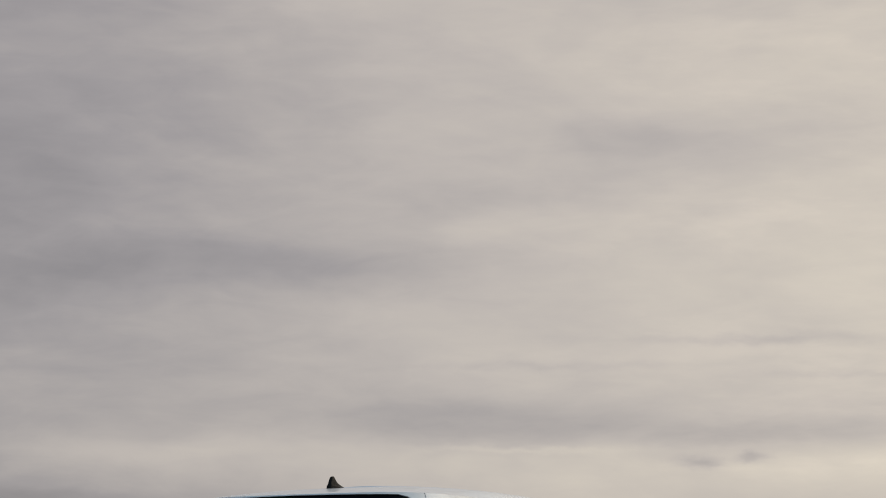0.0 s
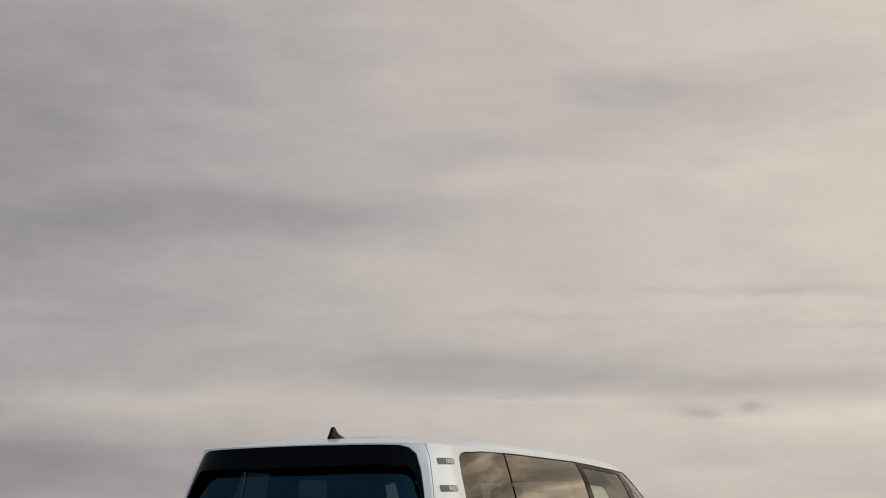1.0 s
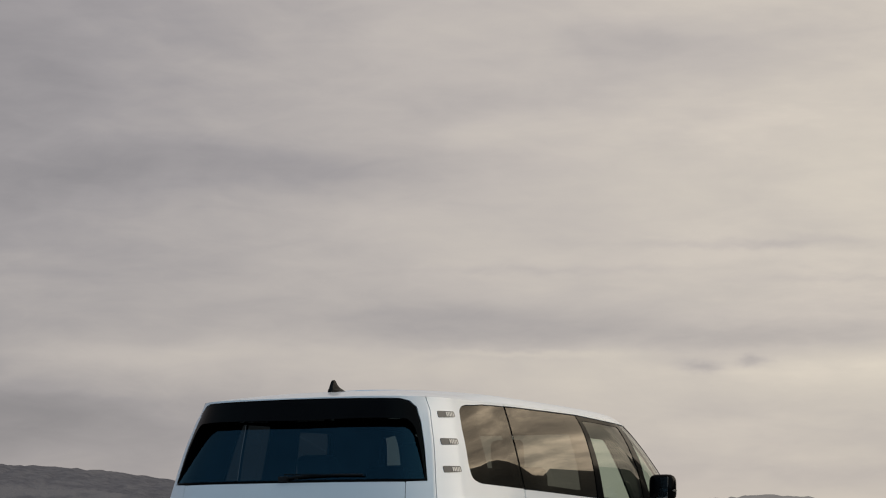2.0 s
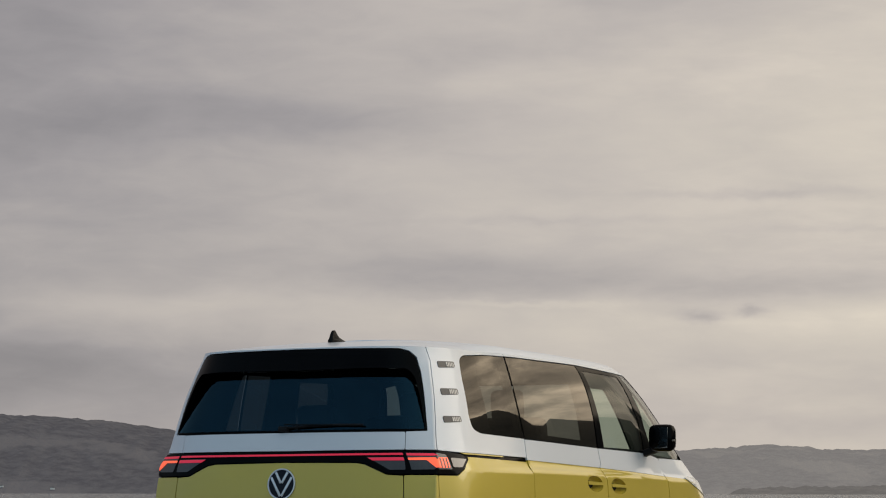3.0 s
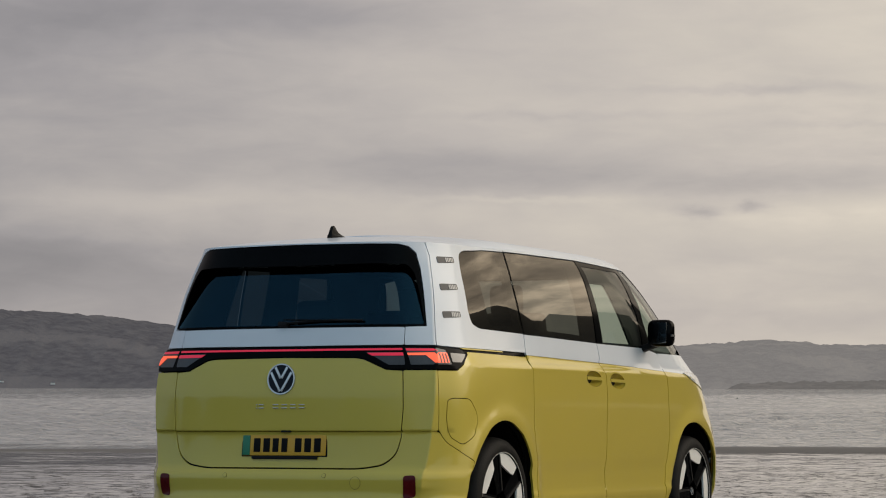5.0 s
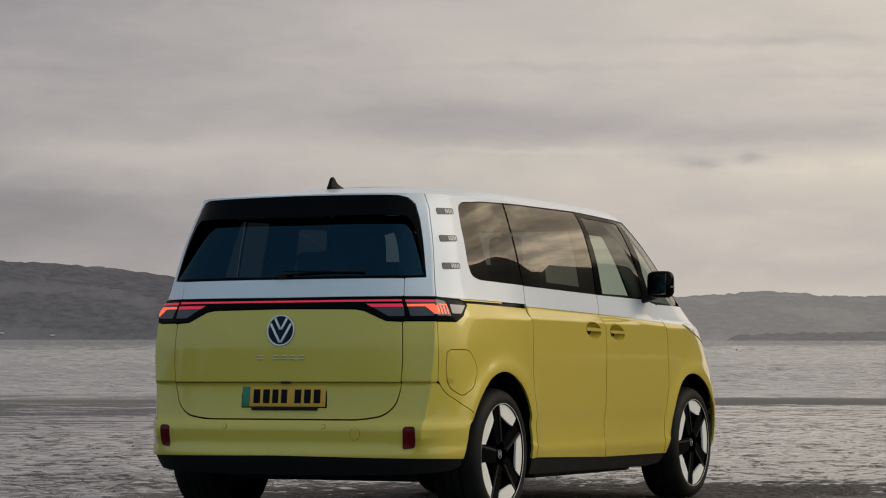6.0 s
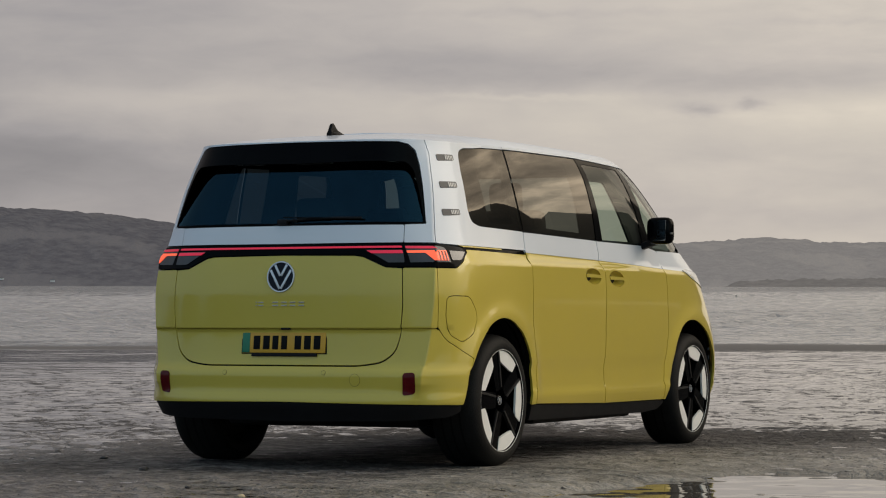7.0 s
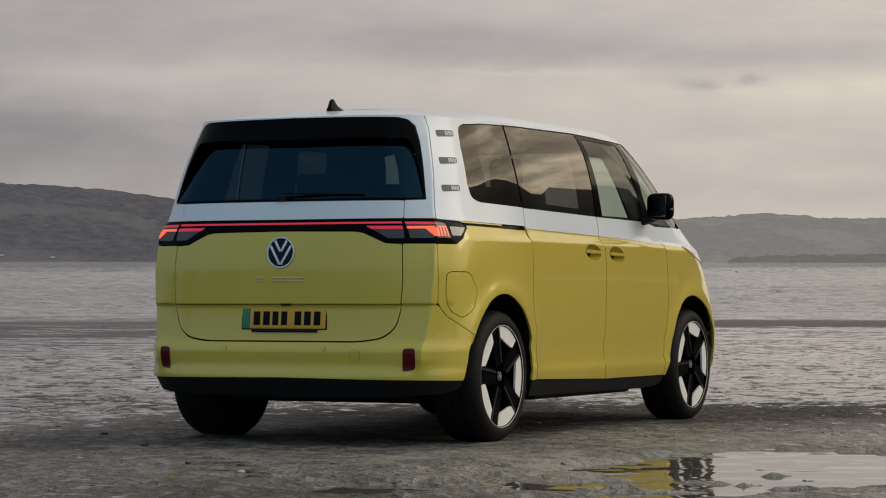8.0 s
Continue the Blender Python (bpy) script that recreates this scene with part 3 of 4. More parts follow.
tagged(part("puddle", pool_me, STILL), "shallow still puddle on the wet sand mirroring the car", "puddle", kind="structure")


def hill_material(name, dark, light, haze_emission, glow, grain=.10):
    """Far land: woods, hedges and fields; the distant air's veil is painted as emission."""
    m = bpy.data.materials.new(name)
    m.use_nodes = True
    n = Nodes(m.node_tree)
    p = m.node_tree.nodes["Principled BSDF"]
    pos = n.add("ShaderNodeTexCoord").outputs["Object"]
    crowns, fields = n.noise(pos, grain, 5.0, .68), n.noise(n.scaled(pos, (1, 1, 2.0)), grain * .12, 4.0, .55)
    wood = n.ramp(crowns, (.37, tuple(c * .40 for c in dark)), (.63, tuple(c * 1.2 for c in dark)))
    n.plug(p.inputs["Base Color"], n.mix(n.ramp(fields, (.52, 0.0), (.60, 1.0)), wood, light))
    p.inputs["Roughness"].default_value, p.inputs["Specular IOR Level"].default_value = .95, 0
    p.inputs["Emission Color"].default_value, p.inputs["Emission Strength"].default_value = (*haze_emission, 1), glow
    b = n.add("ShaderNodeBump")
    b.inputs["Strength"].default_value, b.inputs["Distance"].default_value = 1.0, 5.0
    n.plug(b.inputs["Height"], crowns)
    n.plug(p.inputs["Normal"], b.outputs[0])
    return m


def ridge(name, label, mat_, dist, rows, depth, rough, seed, span):
    """A long wooded hill: rows of (metres to the right of the line of sight, height)."""
    bm = bmesh.new()
    n, m = int((span[1] - span[0]) / (rough * .8)), 14
    top = spline(*zip(*rows))
    grid = []
    for i in range(n + 1):
        a = span[0] + (span[1] - span[0]) * i / n
        col = []
        for j in range(m + 1):
            t = j / m
            h = float(top(a)) * math.sin(t * math.pi / 2)**.9
            h += rough * .62 * float(fbm(np.array(a / rough / 1.5), np.array(t * depth / rough / 3), seed, 3, .6)) * min(1, t * 5)
            p = Vector(EYE) + SIDE * a + FWD * (dist + depth * t)
            col.append(bm.verts.new((p.x, p.y, SEA_LEVEL - .5 + max(h, 0))))
        grid.append(col)
    for i in range(n):
        for j in range(m):
            bm.faces.new((grid[i][j], grid[i + 1][j], grid[i + 1][j + 1], grid[i][j + 1]))
    return tagged(part(name, bm, mat_), label, "hill", kind="structure")


# third colour: painted haze that each hill emits, bluish on the headland
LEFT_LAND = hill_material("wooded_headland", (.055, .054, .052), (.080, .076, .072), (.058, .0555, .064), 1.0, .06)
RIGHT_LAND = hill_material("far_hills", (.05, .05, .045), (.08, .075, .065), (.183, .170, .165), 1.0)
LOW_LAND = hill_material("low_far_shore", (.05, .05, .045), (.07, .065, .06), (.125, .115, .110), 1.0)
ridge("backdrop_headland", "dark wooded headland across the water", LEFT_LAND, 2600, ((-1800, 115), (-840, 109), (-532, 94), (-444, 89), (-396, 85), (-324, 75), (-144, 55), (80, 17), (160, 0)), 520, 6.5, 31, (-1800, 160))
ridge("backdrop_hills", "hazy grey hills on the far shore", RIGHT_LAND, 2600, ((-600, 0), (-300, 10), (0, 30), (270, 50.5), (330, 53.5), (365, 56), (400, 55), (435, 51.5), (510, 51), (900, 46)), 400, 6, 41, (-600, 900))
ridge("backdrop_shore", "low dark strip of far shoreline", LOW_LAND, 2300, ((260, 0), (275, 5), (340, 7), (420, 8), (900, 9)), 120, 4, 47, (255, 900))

# the wooded bank behind the camera, mirrored in the car's tail and windows
BANK = material("bank_woods", (.125, .105, .076), .9, 0, .4, .3, 2.0)
bank_bm = bmesh.new()
cols = []
wood_top = spline([-200, -185, -150, -20, 20, 40, 50, 58, 64, 70, 78, 86, 92], [0, 4.2, 4.7, 4.7, 7.0, 10.0, 17.5, 21.0, 19.0, 16.8, 15.5, 11.0, 0])
for i in range(439):
    deg = -200 + 292 * i / 438
    a = radians(deg)
    col = []
    for j in range(9):
        t = j / 8
        r_ = 75 + 22 * t
        hh = float(wood_top(deg)) * (1 + (.95 if deg < 20 else .45) * float(fbm(np.array(i * .16), np.array(.0), 61, 3, .45))) + min(1, (438 - i) / 20, i / 20) * .5 * float(value_noise(np.array(i * .8), np.array(t * 3), 66))
        col.append(bank_bm.verts.new((3 + r_ * math.cos(a), -6 + r_ * math.sin(a), max(hh, 0) * math.sin(t * math.pi / 2) ** .6 - .2)))
    cols.append(col)
for p, q in zip(cols, cols[1:]):
    for j in range(8):
        bank_bm.faces.new((p[j], p[j + 1], q[j + 1], q[j]))
tagged(part("backdrop_bank", bank_bm, BANK), "dark wooded bank along the back of the beach", "bank", kind="structure")


# houses and a buoy far across the water
LIMEWASH = material("limewashed_wall", (.55, .54, .52), .8, 0, .1)
SLATE = material("slate_roof", (.10, .10, .11), .7, 0, .2)


def cottage(across, along, height, w, label):
    base = Vector(EYE) + SIDE * across + FWD * along
    home = thing("cottage", label, "house", group="cottages on the headland", at=pose(base.x, base.y, height, 0, 0, 25.852 + 8))
    part("wall", boxed((w, w * .6, w * .42), (0, 0, w * .21), .05), LIMEWASH, home, "pale rendered walls")
    bm = bmesh.new()
    v_ = [bm.verts.new(c) for c in ((-w * .53, -w * .34, w * .42), (w * .53, -w * .34, w * .42), (w * .53, w * .34, w * .42), (-w * .53, w * .34, w * .42), (-w * .53, 0, w * .68), (w * .53, 0, w * .68))]
    for f in ((0, 1, 5, 4), (2, 3, 4, 5), (0, 4, 3), (1, 2, 5), (0, 3, 2, 1)):
        bm.faces.new([v_[i] for i in f])
    part("roof", bm, SLATE, home, "grey pitched roof", smooth=False)
    return home


cottage(-392, 2612, 3.4, 4.6, "small pale cottage just above the water on the headland")
cottage(-444, 2618, 5.6, 4.2, "pale cottage on the slope of the headland")
buoy_at = Vector(EYE) + SIDE * (519 / 4600 * 330) + FWD * 330
buoy = thing("buoy", "small dark buoy floating on the grey sea", "buoy", at=pose(buoy_at.x, buoy_at.y, SEA_LEVEL))
ball = bmesh.new()
bmesh.ops.create_uvsphere(ball, u_segments=16, v_segments=10, radius=.085, matrix=pose(0, 0, .05) @ Matrix.Diagonal((1.2, 1.2, .85, 1)))
part("float", ball, PLASTIC, buoy, "dark rounded float")
part("ring", tube([(0, 0, .11), (0, 0, .17)], .015), PLASTIC, buoy, "short top post")

# ---- the minivan ----
van = thing("minivan", "two-tone white over lime-yellow electric minivan parked on wet sand", "car", at=pose(0, 0, 0, -.757, -.404, .003))
TOP = 1.765

# body shell inside the panels


def arch(c, left, right):
    """A wheel opening: each side by (width, foot, height, fullness)."""
    out = []
    for (w, foot, h, p), sg, turn_ in ((left, -1, 0), (right, 1, 1)):
        for i in range(15):
            t = (i if not turn_ else 14 - i) / 14 * math.pi / 2
            out.append((c + sg * w * math.cos(t), foot + h * math.sin(t)**p))
    return out[:15] + out[16:]


arch_rear = arch(1.463, (.400, .345, .463, .85), (.461, .323, .485, 1.1))
arch_front = arch(4.46, (.440, .30, .503, .75), (.440, .28, .523, .80))


liner_holes = [arch_rear + [(1.9, .31), (1.08, .31)], arch_front + [(4.85, .27), (4.07, .27)]]
for sg in (1, -1):
    pts = [(sg * p[0], p[1]) for p in ((0, 1.19), (S3, 1.19), (S3, .32), (0, .32))]
    part("inner_shell", patch_mesh("inner_shell", pts, holes=[[(sg * p[0], p[1]) for p in h] for h in liner_holes], off=-.045, depth=.01, step=.07, gap=0), PLASTIC, van, "black inner body shell")

# roof
def roof_mesh():
    ss = np.r_[np.linspace(-S3, S3, 361)[:-1]]
    edge = skin(ss, np.full_like(ss, TOP))
    rings, nt = [], 26
    for j in range(nt + 1):
        t = (j / nt)**1.6
        spine = np.stack([np.zeros(len(ss)), np.clip(edge[:, 1], .95, 2.5), np.zeros(len(ss))], -1)
        xy = edge[:, :2] * (1 - t) + spine[:, :2] * t
        crest = .032 + .036 * np.exp(-((xy[:, 1] - 1.75) / 1.0)**2) + .028 * np.exp(-((xy[:, 1] - .6) / .45)**2)
        side_ = np.clip((np.abs(ss) - .95) / 1.1, 0, 1)
        roll = .006 + .033 * side_ * side_ * (3 - 2 * side_)
        z = TOP + roll * (1 - (1 - min(t / .13, 1))**2) + crest * (1 - (1 - t)**2)
        rings.append(np.c_[xy, z])
    co = np.concatenate(rings)
    n = len(ss)
    faces = [(j * n + i, j * n + (i + 1) % n, (j + 1) * n + (i + 1) % n, (j + 1) * n + i) for j in range(nt) for i in range(n)]
    bm = bmesh.new()
    vs = [bm.verts.new(c) for c in co]
    for f in faces:
        bm.faces.new([vs[i] for i in f])
    bmesh.ops.remove_doubles(bm, verts=bm.verts, dist=1e-4)
    return bm


roof = part("roof", roof_mesh(), WHITE, van, "white painted roof")


# tail: gate, light band, rear window
gate_low = both([(0, 1.145), (.437, 1.140), (.485, 1.132), (.604, 1.077), (.693, 1.072), (.689, .867), (.6775, .7485), (0, .7485)])
gate = panel("tailgate", gate_low, YELLOW, van, "lime-yellow painted tailgate", step=.016, r=.006, gap=.003)
panel("lower_panel", both([(0, .7475), (.6772, .7475), (.672, .718, .05), (.646, .629, .05), (.58, .575, .05), (.462, .556, .05), (0, .556)]), YELLOW, gate, "lower fold of the tailgate round the number plate", step=.016, r=.006, off=-.001)
panel("upper_panel", both([(0, 1.304), (.7465, 1.303), (.7285, 1.207), (0, 1.205)]), WHITE, gate, "white painted strip under the rear window", gap=.001)
frit_out = both([(0, 1.755), (.76, 1.750), (.822, 1.737), (.862, 1.704), (.875, 1.624), (.865, 1.311), (0, 1.309)])
window_in = both([(0, 1.640), (.60, 1.646), (.80, 1.642, .06), (.836, 1.60, .05), (.850, 1.45), (.856, 1.318, .015), (0, 1.316)])
rear_window = panel("rear_window", frit_out, GLOSS, van, "gloss-black spoiler and side blades round the rear window", holes=[window_in], depth=.006)


def rear_glass_skin(s, z):
    """The rear glass leans in behind the spoiler's side blades."""
    sunk = .004 + .085 * np.clip((np.asarray(z, float) - 1.32) / .33, 0, 1.1)
    return skin(s, z) + np.stack([0 * sunk, sunk, 0 * sunk], -1)


def surface_normal(f, e=2e-3):
    def g(s, z):
        n = np.cross(f(s + e, z) - f(s - e, z), f(s, z + e) - f(s, z - e))
        return n / np.maximum(np.linalg.norm(n, axis=-1, keepdims=True), 1e-9)
    return g


def reveal(outline, front, back, r=.012, step=.03):
    """The wall of an opening between its front edge and the pane set back in it."""
    loop = dense(rounded(outline, r), step)
    f, g = front(loop[:, 0], loop[:, 1]), back(loop[:, 0], loop[:, 1])
    bm = bmesh.new()
    vf, vg = [bm.verts.new(c) for c in f], [bm.verts.new(c) for c in g]
    for i in range(len(vf)):
        j = (i + 1) % len(vf)
        bm.faces.new((vf[i], vf[j], vg[j], vg[i]))
    return bm


part("side_blade", reveal(window_in, skin, lambda s, z: rear_glass_skin(s, z) + np.array((0, .01, 0))), GLOSS, rear_window, "black inner wall of spoiler and side blades")
panel("window_seal", both([(0, 1.324), (.875, 1.324), (.868, 1.296), (0, 1.296)]), INK, rear_window, "black seal under the rear glass", off=-.012, depth=.006, gap=0)
panel("glass", window_in, REAR_GLASS, rear_window, "dark tinted rear glass", gap=0, depth=.003, surface=rear_glass_skin)
band = panel("light_band", both([(0, 1.201), (.93, 1.199), (.985, 1.191), (1.06, 1.183), (1.108, 1.162), (1.04, 1.106), (.993, 1.076), (.604, 1.080), (.485, 1.136), (.437, 1.144), (0, 1.148)]),
             GLOSS, van, "gloss-black band carrying the tail lamps", gap=0, off=.004, depth=.03)
panel("light_strip", both([(0, 1.188), (.712, 1.188), (.712, 1.178), (0, 1.178)]), RED_ON, band, "lit thin red light strip", off=.007, depth=.004, r=.004, gap=0)
for sg in (1, -1):
    def m(pts):
        return [(sg * a, b) for a, b in pts]
    lens = panel("tail_lamp", m([(.725, 1.190), (.90, 1.188), (.945, 1.18), (.96, 1.10), (.735, 1.098)]), LENS, band, "smoked tail lamp lens", off=.0065, depth=.004, r=.008)
    panel("lamp_element", m([(.73, 1.186), (.88, 1.184), (.895, 1.172), (.73, 1.174)]), RED_ON, lens, "lit red lamp element", off=.009, depth=.004, r=.003, gap=0)
    panel("lamp_element", m([(.73, 1.162), (.945, 1.163), (.945, 1.110), (.865, 1.110), (.825, 1.150), (.73, 1.150)]), RED_HOT, lens, "lit orange-red lamp element", off=.009, depth=.004, r=.003, gap=0)
    for a in (.892, .911, .930):
        panel("lamp_divider", m([(a, 1.158), (a + .006, 1.158), (a + .006, 1.110), (a, 1.110)]), LENS, lens, "dark divider in the lamp", off=.011, depth=.003, r=.001, gap=0)
    panel("side_lens", m([(.965, 1.165), (1.085, 1.160), (1.03, 1.112), (.965, 1.112)]), CLEAR_LENS, band, "clear grey wrap-round lens", off=.0065, depth=.004, r=.01)
    inner = panel("gate_lamp", m([(.50, 1.170), (.712, 1.168), (.708, 1.098), (.62, 1.098)]), LENS, band, "smoked inner lamp lens on the tailgate", off=.0065, depth=.004, r=.008)
    panel("lamp_element", m([(.51, 1.164), (.708, 1.164), (.708, 1.148), (.535, 1.149)]), RED_ON, inner, "lit red lamp element", off=.009, depth=.004, r=.003, gap=0)

# bumper and lower corners
bump = panel("rear_bumper", both([(0, .550), (.462, .550, .05), (.585, .570, .05), (.650, .627, .05), (.674, .718, .04), (.677, .7515), (.866, .751, .02), (.906, .692, .03), (1.093, .591), (1.080, .50), (1.068, .42), (1.063, .347), (.8, .351), (0, .360)]),
             YELLOW, van, "lime-yellow painted rear bumper", step=.022, gap=.0011)
panel("rear_corner", [(.678, .7525), (.690, .867), (.694, 1.073), (.8725, 1.073), (.8715, .867), (.8665, .7525)], YELLOW, van, "lime-yellow painted corner beside the tailgate", mirror=True, step=.018, gap=.0011)
for sg in (1, -1):
    panel("reflector", [(sg * a, b) for a, b in ((.698, .520), (.762, .522), (.768, .405), (.700, .396))], RED_DARK, bump, "dark red bumper reflector", off=.004, depth=.012, r=.02)


def disc(c, z, a, b, n=20):
    return [(c + a * math.cos(t), z + b * math.sin(t)) for t in [2 * math.pi * k_ / n for k_ in range(n)]]


for a, b in ((-.326, .515), (.264, .517)):
    sensor = panel("parking_sensor", disc(a, b, .011, .011), YELLOW, bump, "round parking sensor in the bumper", off=.002, depth=.004, r=0, step=.02, gap=0)
    panel("sensor_ring", disc(a, b, .0128, .0128), SEAM, sensor, "dark ring round the sensor", holes=[disc(a, b, .011, .011)], off=.001, depth=.002, r=0, step=.02, gap=0)
cover = panel("tow_cover", disc(.444, .479, .028, .032, 28), YELLOW, bump, "round tow-eye cover in the bumper", off=.0015, depth=.004, r=0, step=.02, gap=0)
panel("cover_ring", disc(.444, .479, .0300, .034, 28), SEAM, cover, "thin dark gap round the cover", holes=[disc(.444, .479, .028, .032, 28)], off=.0008, depth=.002, r=0, step=.02, gap=0)
panel("rear_valance", both([(0, .356), (.8, .348), (1.062, .343), (1.056, .305, .04), (.97, .275, .06), (.70, .256, .05), (0, .246)]), PLASTIC, van, "black plastic lower valance", off=-.012, depth=.035)

# white corner post with the seam, and the side behind the quarter window
panel("corner_post", [(.729, 1.206), (.904, 1.206), (.923, 1.379), (.935, 1.533), (.948, 1.690), (.928, TOP + .0022), (0.0, TOP + .0022), (0, 1.758), (.76, 1.753), (.824, 1.740), (.866, 1.706), (.878, 1.624), (.868, 1.309), (.747, 1.305)],
      WHITE, van, "white painted post beside the rear window", mirror=True, r=.004)
quarter_glass = [(1.196, 1.713, .03), (1.246, 1.735, .03), (1.50, 1.748), (1.884, 1.750), (1.912, 1.294), (1.301, 1.307, .04), (1.222, 1.329, .05), (1.200, 1.40), (1.190, 1.60)]
upper_sides = panel("upper_side", [(.906, 1.206), (.925, 1.379), (.937, 1.533), (.950, 1.690), (.93, TOP + .0022), (1.886, TOP + .0022)] + quarter_glass[3:0:-1] + [quarter_glass[0]] + quarter_glass[:4:-1] + [(1.912, 1.293), (1.893, 1.186), (1.06, 1.196), (.93, 1.202)],
                    WHITE, van, "white painted upper side panel with three vents", mirror=True, r=.006)
for ob in upper_sides:
    sg = 1 if ob is upper_sides[0] else -1
    for c, z0 in ((1.066, 1.672), (1.052, 1.522), (1.045, 1.372)):
        vent = panel("side_vent", [(sg * (c + a), z0 + b) for a, b in ((-.073, .019), (.070, .022), (.076, -.012), (-.068, -.020))], VENT, ob, "dark slotted side vent", off=.003, depth=.008, r=.012)
        for i in range(5):
            a = c - .005 + .014 * i
            panel("vent_fin", [(sg * x_, z_) for x_, z_ in ((a, z0 + .013), (a + .008, z0 + .014), (a + .012, z0 - .009), (a + .004, z0 - .011))], FIN, vent, "grey vent fin", off=.005, depth=.004, r=.002, gap=0)
side_windows = panel("quarter_window", quarter_glass, SIDE_GLASS, van, "smoked rear quarter window", mirror=True, normal=flat_normal, off=-.003, depth=.004, gap=.003)
panel("window_post", [(1.884, 1.752), (1.908, 1.752), (1.932, 1.292), (1.910, 1.292)], INK, van, "black post between the side windows", mirror=True, off=-.009, depth=.008, gap=0, r=0)
door_glass = [(1.906, 1.750), (3.670, 1.757), (3.200, 1.276), (1.930, 1.295)]
flap = [(.923, .915, .02), (.958, .926, .02), (1.085, .924, .03), (1.145, .850, .03), (1.153, .800, .03), (1.10, .722, .03), (1.015, .677, .03), (.926, .722, .03), (.914, .823)]
quarters = panel("quarter_panel", [(1.112, 1.1745), (1.888, 1.1635), (1.893, 1.12), (1.912, 1.090), (1.904, .95), (1.888, .80), (1.885, .652), (1.930, .525), (1.982, .327), (1.924, .323)] + arch_rear[-2:0:-1] + [(1.094, .592), (.907, .693, .03), (.867, .752, .02), (.872, .867), (.873, 1.072), (.995, 1.072), (1.046, 1.104)],
                 YELLOW, van, "lime-yellow painted rear quarter panel", mirror=True, holes=[flap], r=.006, step=.025)
for ob, sg in zip(quarters, (1, -1)):
    if sg == 1:
        panel("charge_flap", flap, YELLOW, ob, "lime-yellow charging flap", gap=.0025)
    else:
        panel("charge_flap", [(-p[0], *p[1:]) for p in flap], YELLOW, ob, gap=.0)
panel("door_rail", [(1.10, 1.188), (1.55, 1.181), (1.60, 1.187), (1.888, 1.183), (1.894, 1.166), (1.10, 1.174)], GLOSS, van, "black sliding-door rail recessed in the side", mirror=True, off=-.008, depth=.03, gap=0, r=.003)

panel("rail_trim", [(1.06, 1.196), (1.56, 1.1895), (1.56, 1.183), (1.10, 1.189)], YELLOW, van, "narrow lime-yellow strip above the rail", mirror=True, gap=0, r=.001, depth=.004, off=-.002)

# sliding doors
edge_r = [(1.897, 1.176), (1.911, 1.090), (1.906, .95), (1.890, .80), (1.887, .652), (1.932, .525), (1.984, .327)]
edge_f = [(3.018, .303), (2.990, .374), (2.965, .442), (2.945, .543), (2.966, .745), (3.052, .947), (3.094, 1.080), (3.092, 1.156)]


def bowl(c, z0):
    """A shallow dish pressed into the door."""
    def f(s, z):
        d = np.clip(1 - ((np.abs(s) - c) / .13)**2 - ((z - z0) / .048)**2, 0, 1)
        return skin(s, z) - skin_normal(s, z) * (.004 + .05 * np.sqrt(d))[..., None]
    return f


def oval(c, z, a, b, n=24):
    return [(c + a * math.cos(t), z + b * math.sin(t)) for t in [2 * math.pi * k_ / n for k_ in range(n)]]


slides = panel("sliding_door", edge_r + edge_f, YELLOW, van, "lime-yellow lower half of the sliding side door", mirror=True, holes=[oval(2.88, 1.057, .125, .044)], r=.004, gap=.0032)
for ob, sg in zip(slides, (1, -1)):
    def m(pts):
        return [(sg * p[0], *p[1:]) for p in pts]
    panel("upper_panel", m([(1.918, 1.290), (3.194, 1.271), (3.140, 1.186), (3.095, 1.1525), (1.897, 1.1725), (1.897, 1.184)]), WHITE, ob, "white painted upper half of the door")
    panel("window", m(door_glass), SIDE_GLASS, ob, "smoked sliding-door window", normal=flat_normal, off=-.003, depth=.004, gap=.003)
    panel("handle_recess", m(oval(2.88, 1.057, .13, .048)), YELLOW, ob, "rounded recess behind the handle", surface=bowl(2.88, 1.057), normal=surface_normal(bowl(2.88, 1.057)), depth=.002, r=0, step=.015, gap=0)
# front doors
fedge = [(3.924, .301), (3.935, .301), (3.930, .423), (3.930, .53), (3.990, .672), (4.120, .922), (4.236, 1.102)]
fronts = panel("front_door", [(3.094, 1.156), (3.097, 1.081), (3.054, .947), (2.968, .745), (2.947, .543), (2.967, .442), (2.992, .374), (3.020, .303)] + [(3.990, .301), (3.936, .423), (3.930, .53), (3.990, .672), (4.120, .922), (4.250, 1.125), (3.70, 1.143)],
               YELLOW, van, "lime-yellow lower half of the front door", mirror=True, holes=[oval(3.28, 1.048, .125, .044)], r=.004, gap=.0032)
front_glass = [(3.755, 1.728), (4.625, 1.722), (4.540, 1.619), (4.42, 1.481), (4.125, 1.272), (3.325, 1.270)]
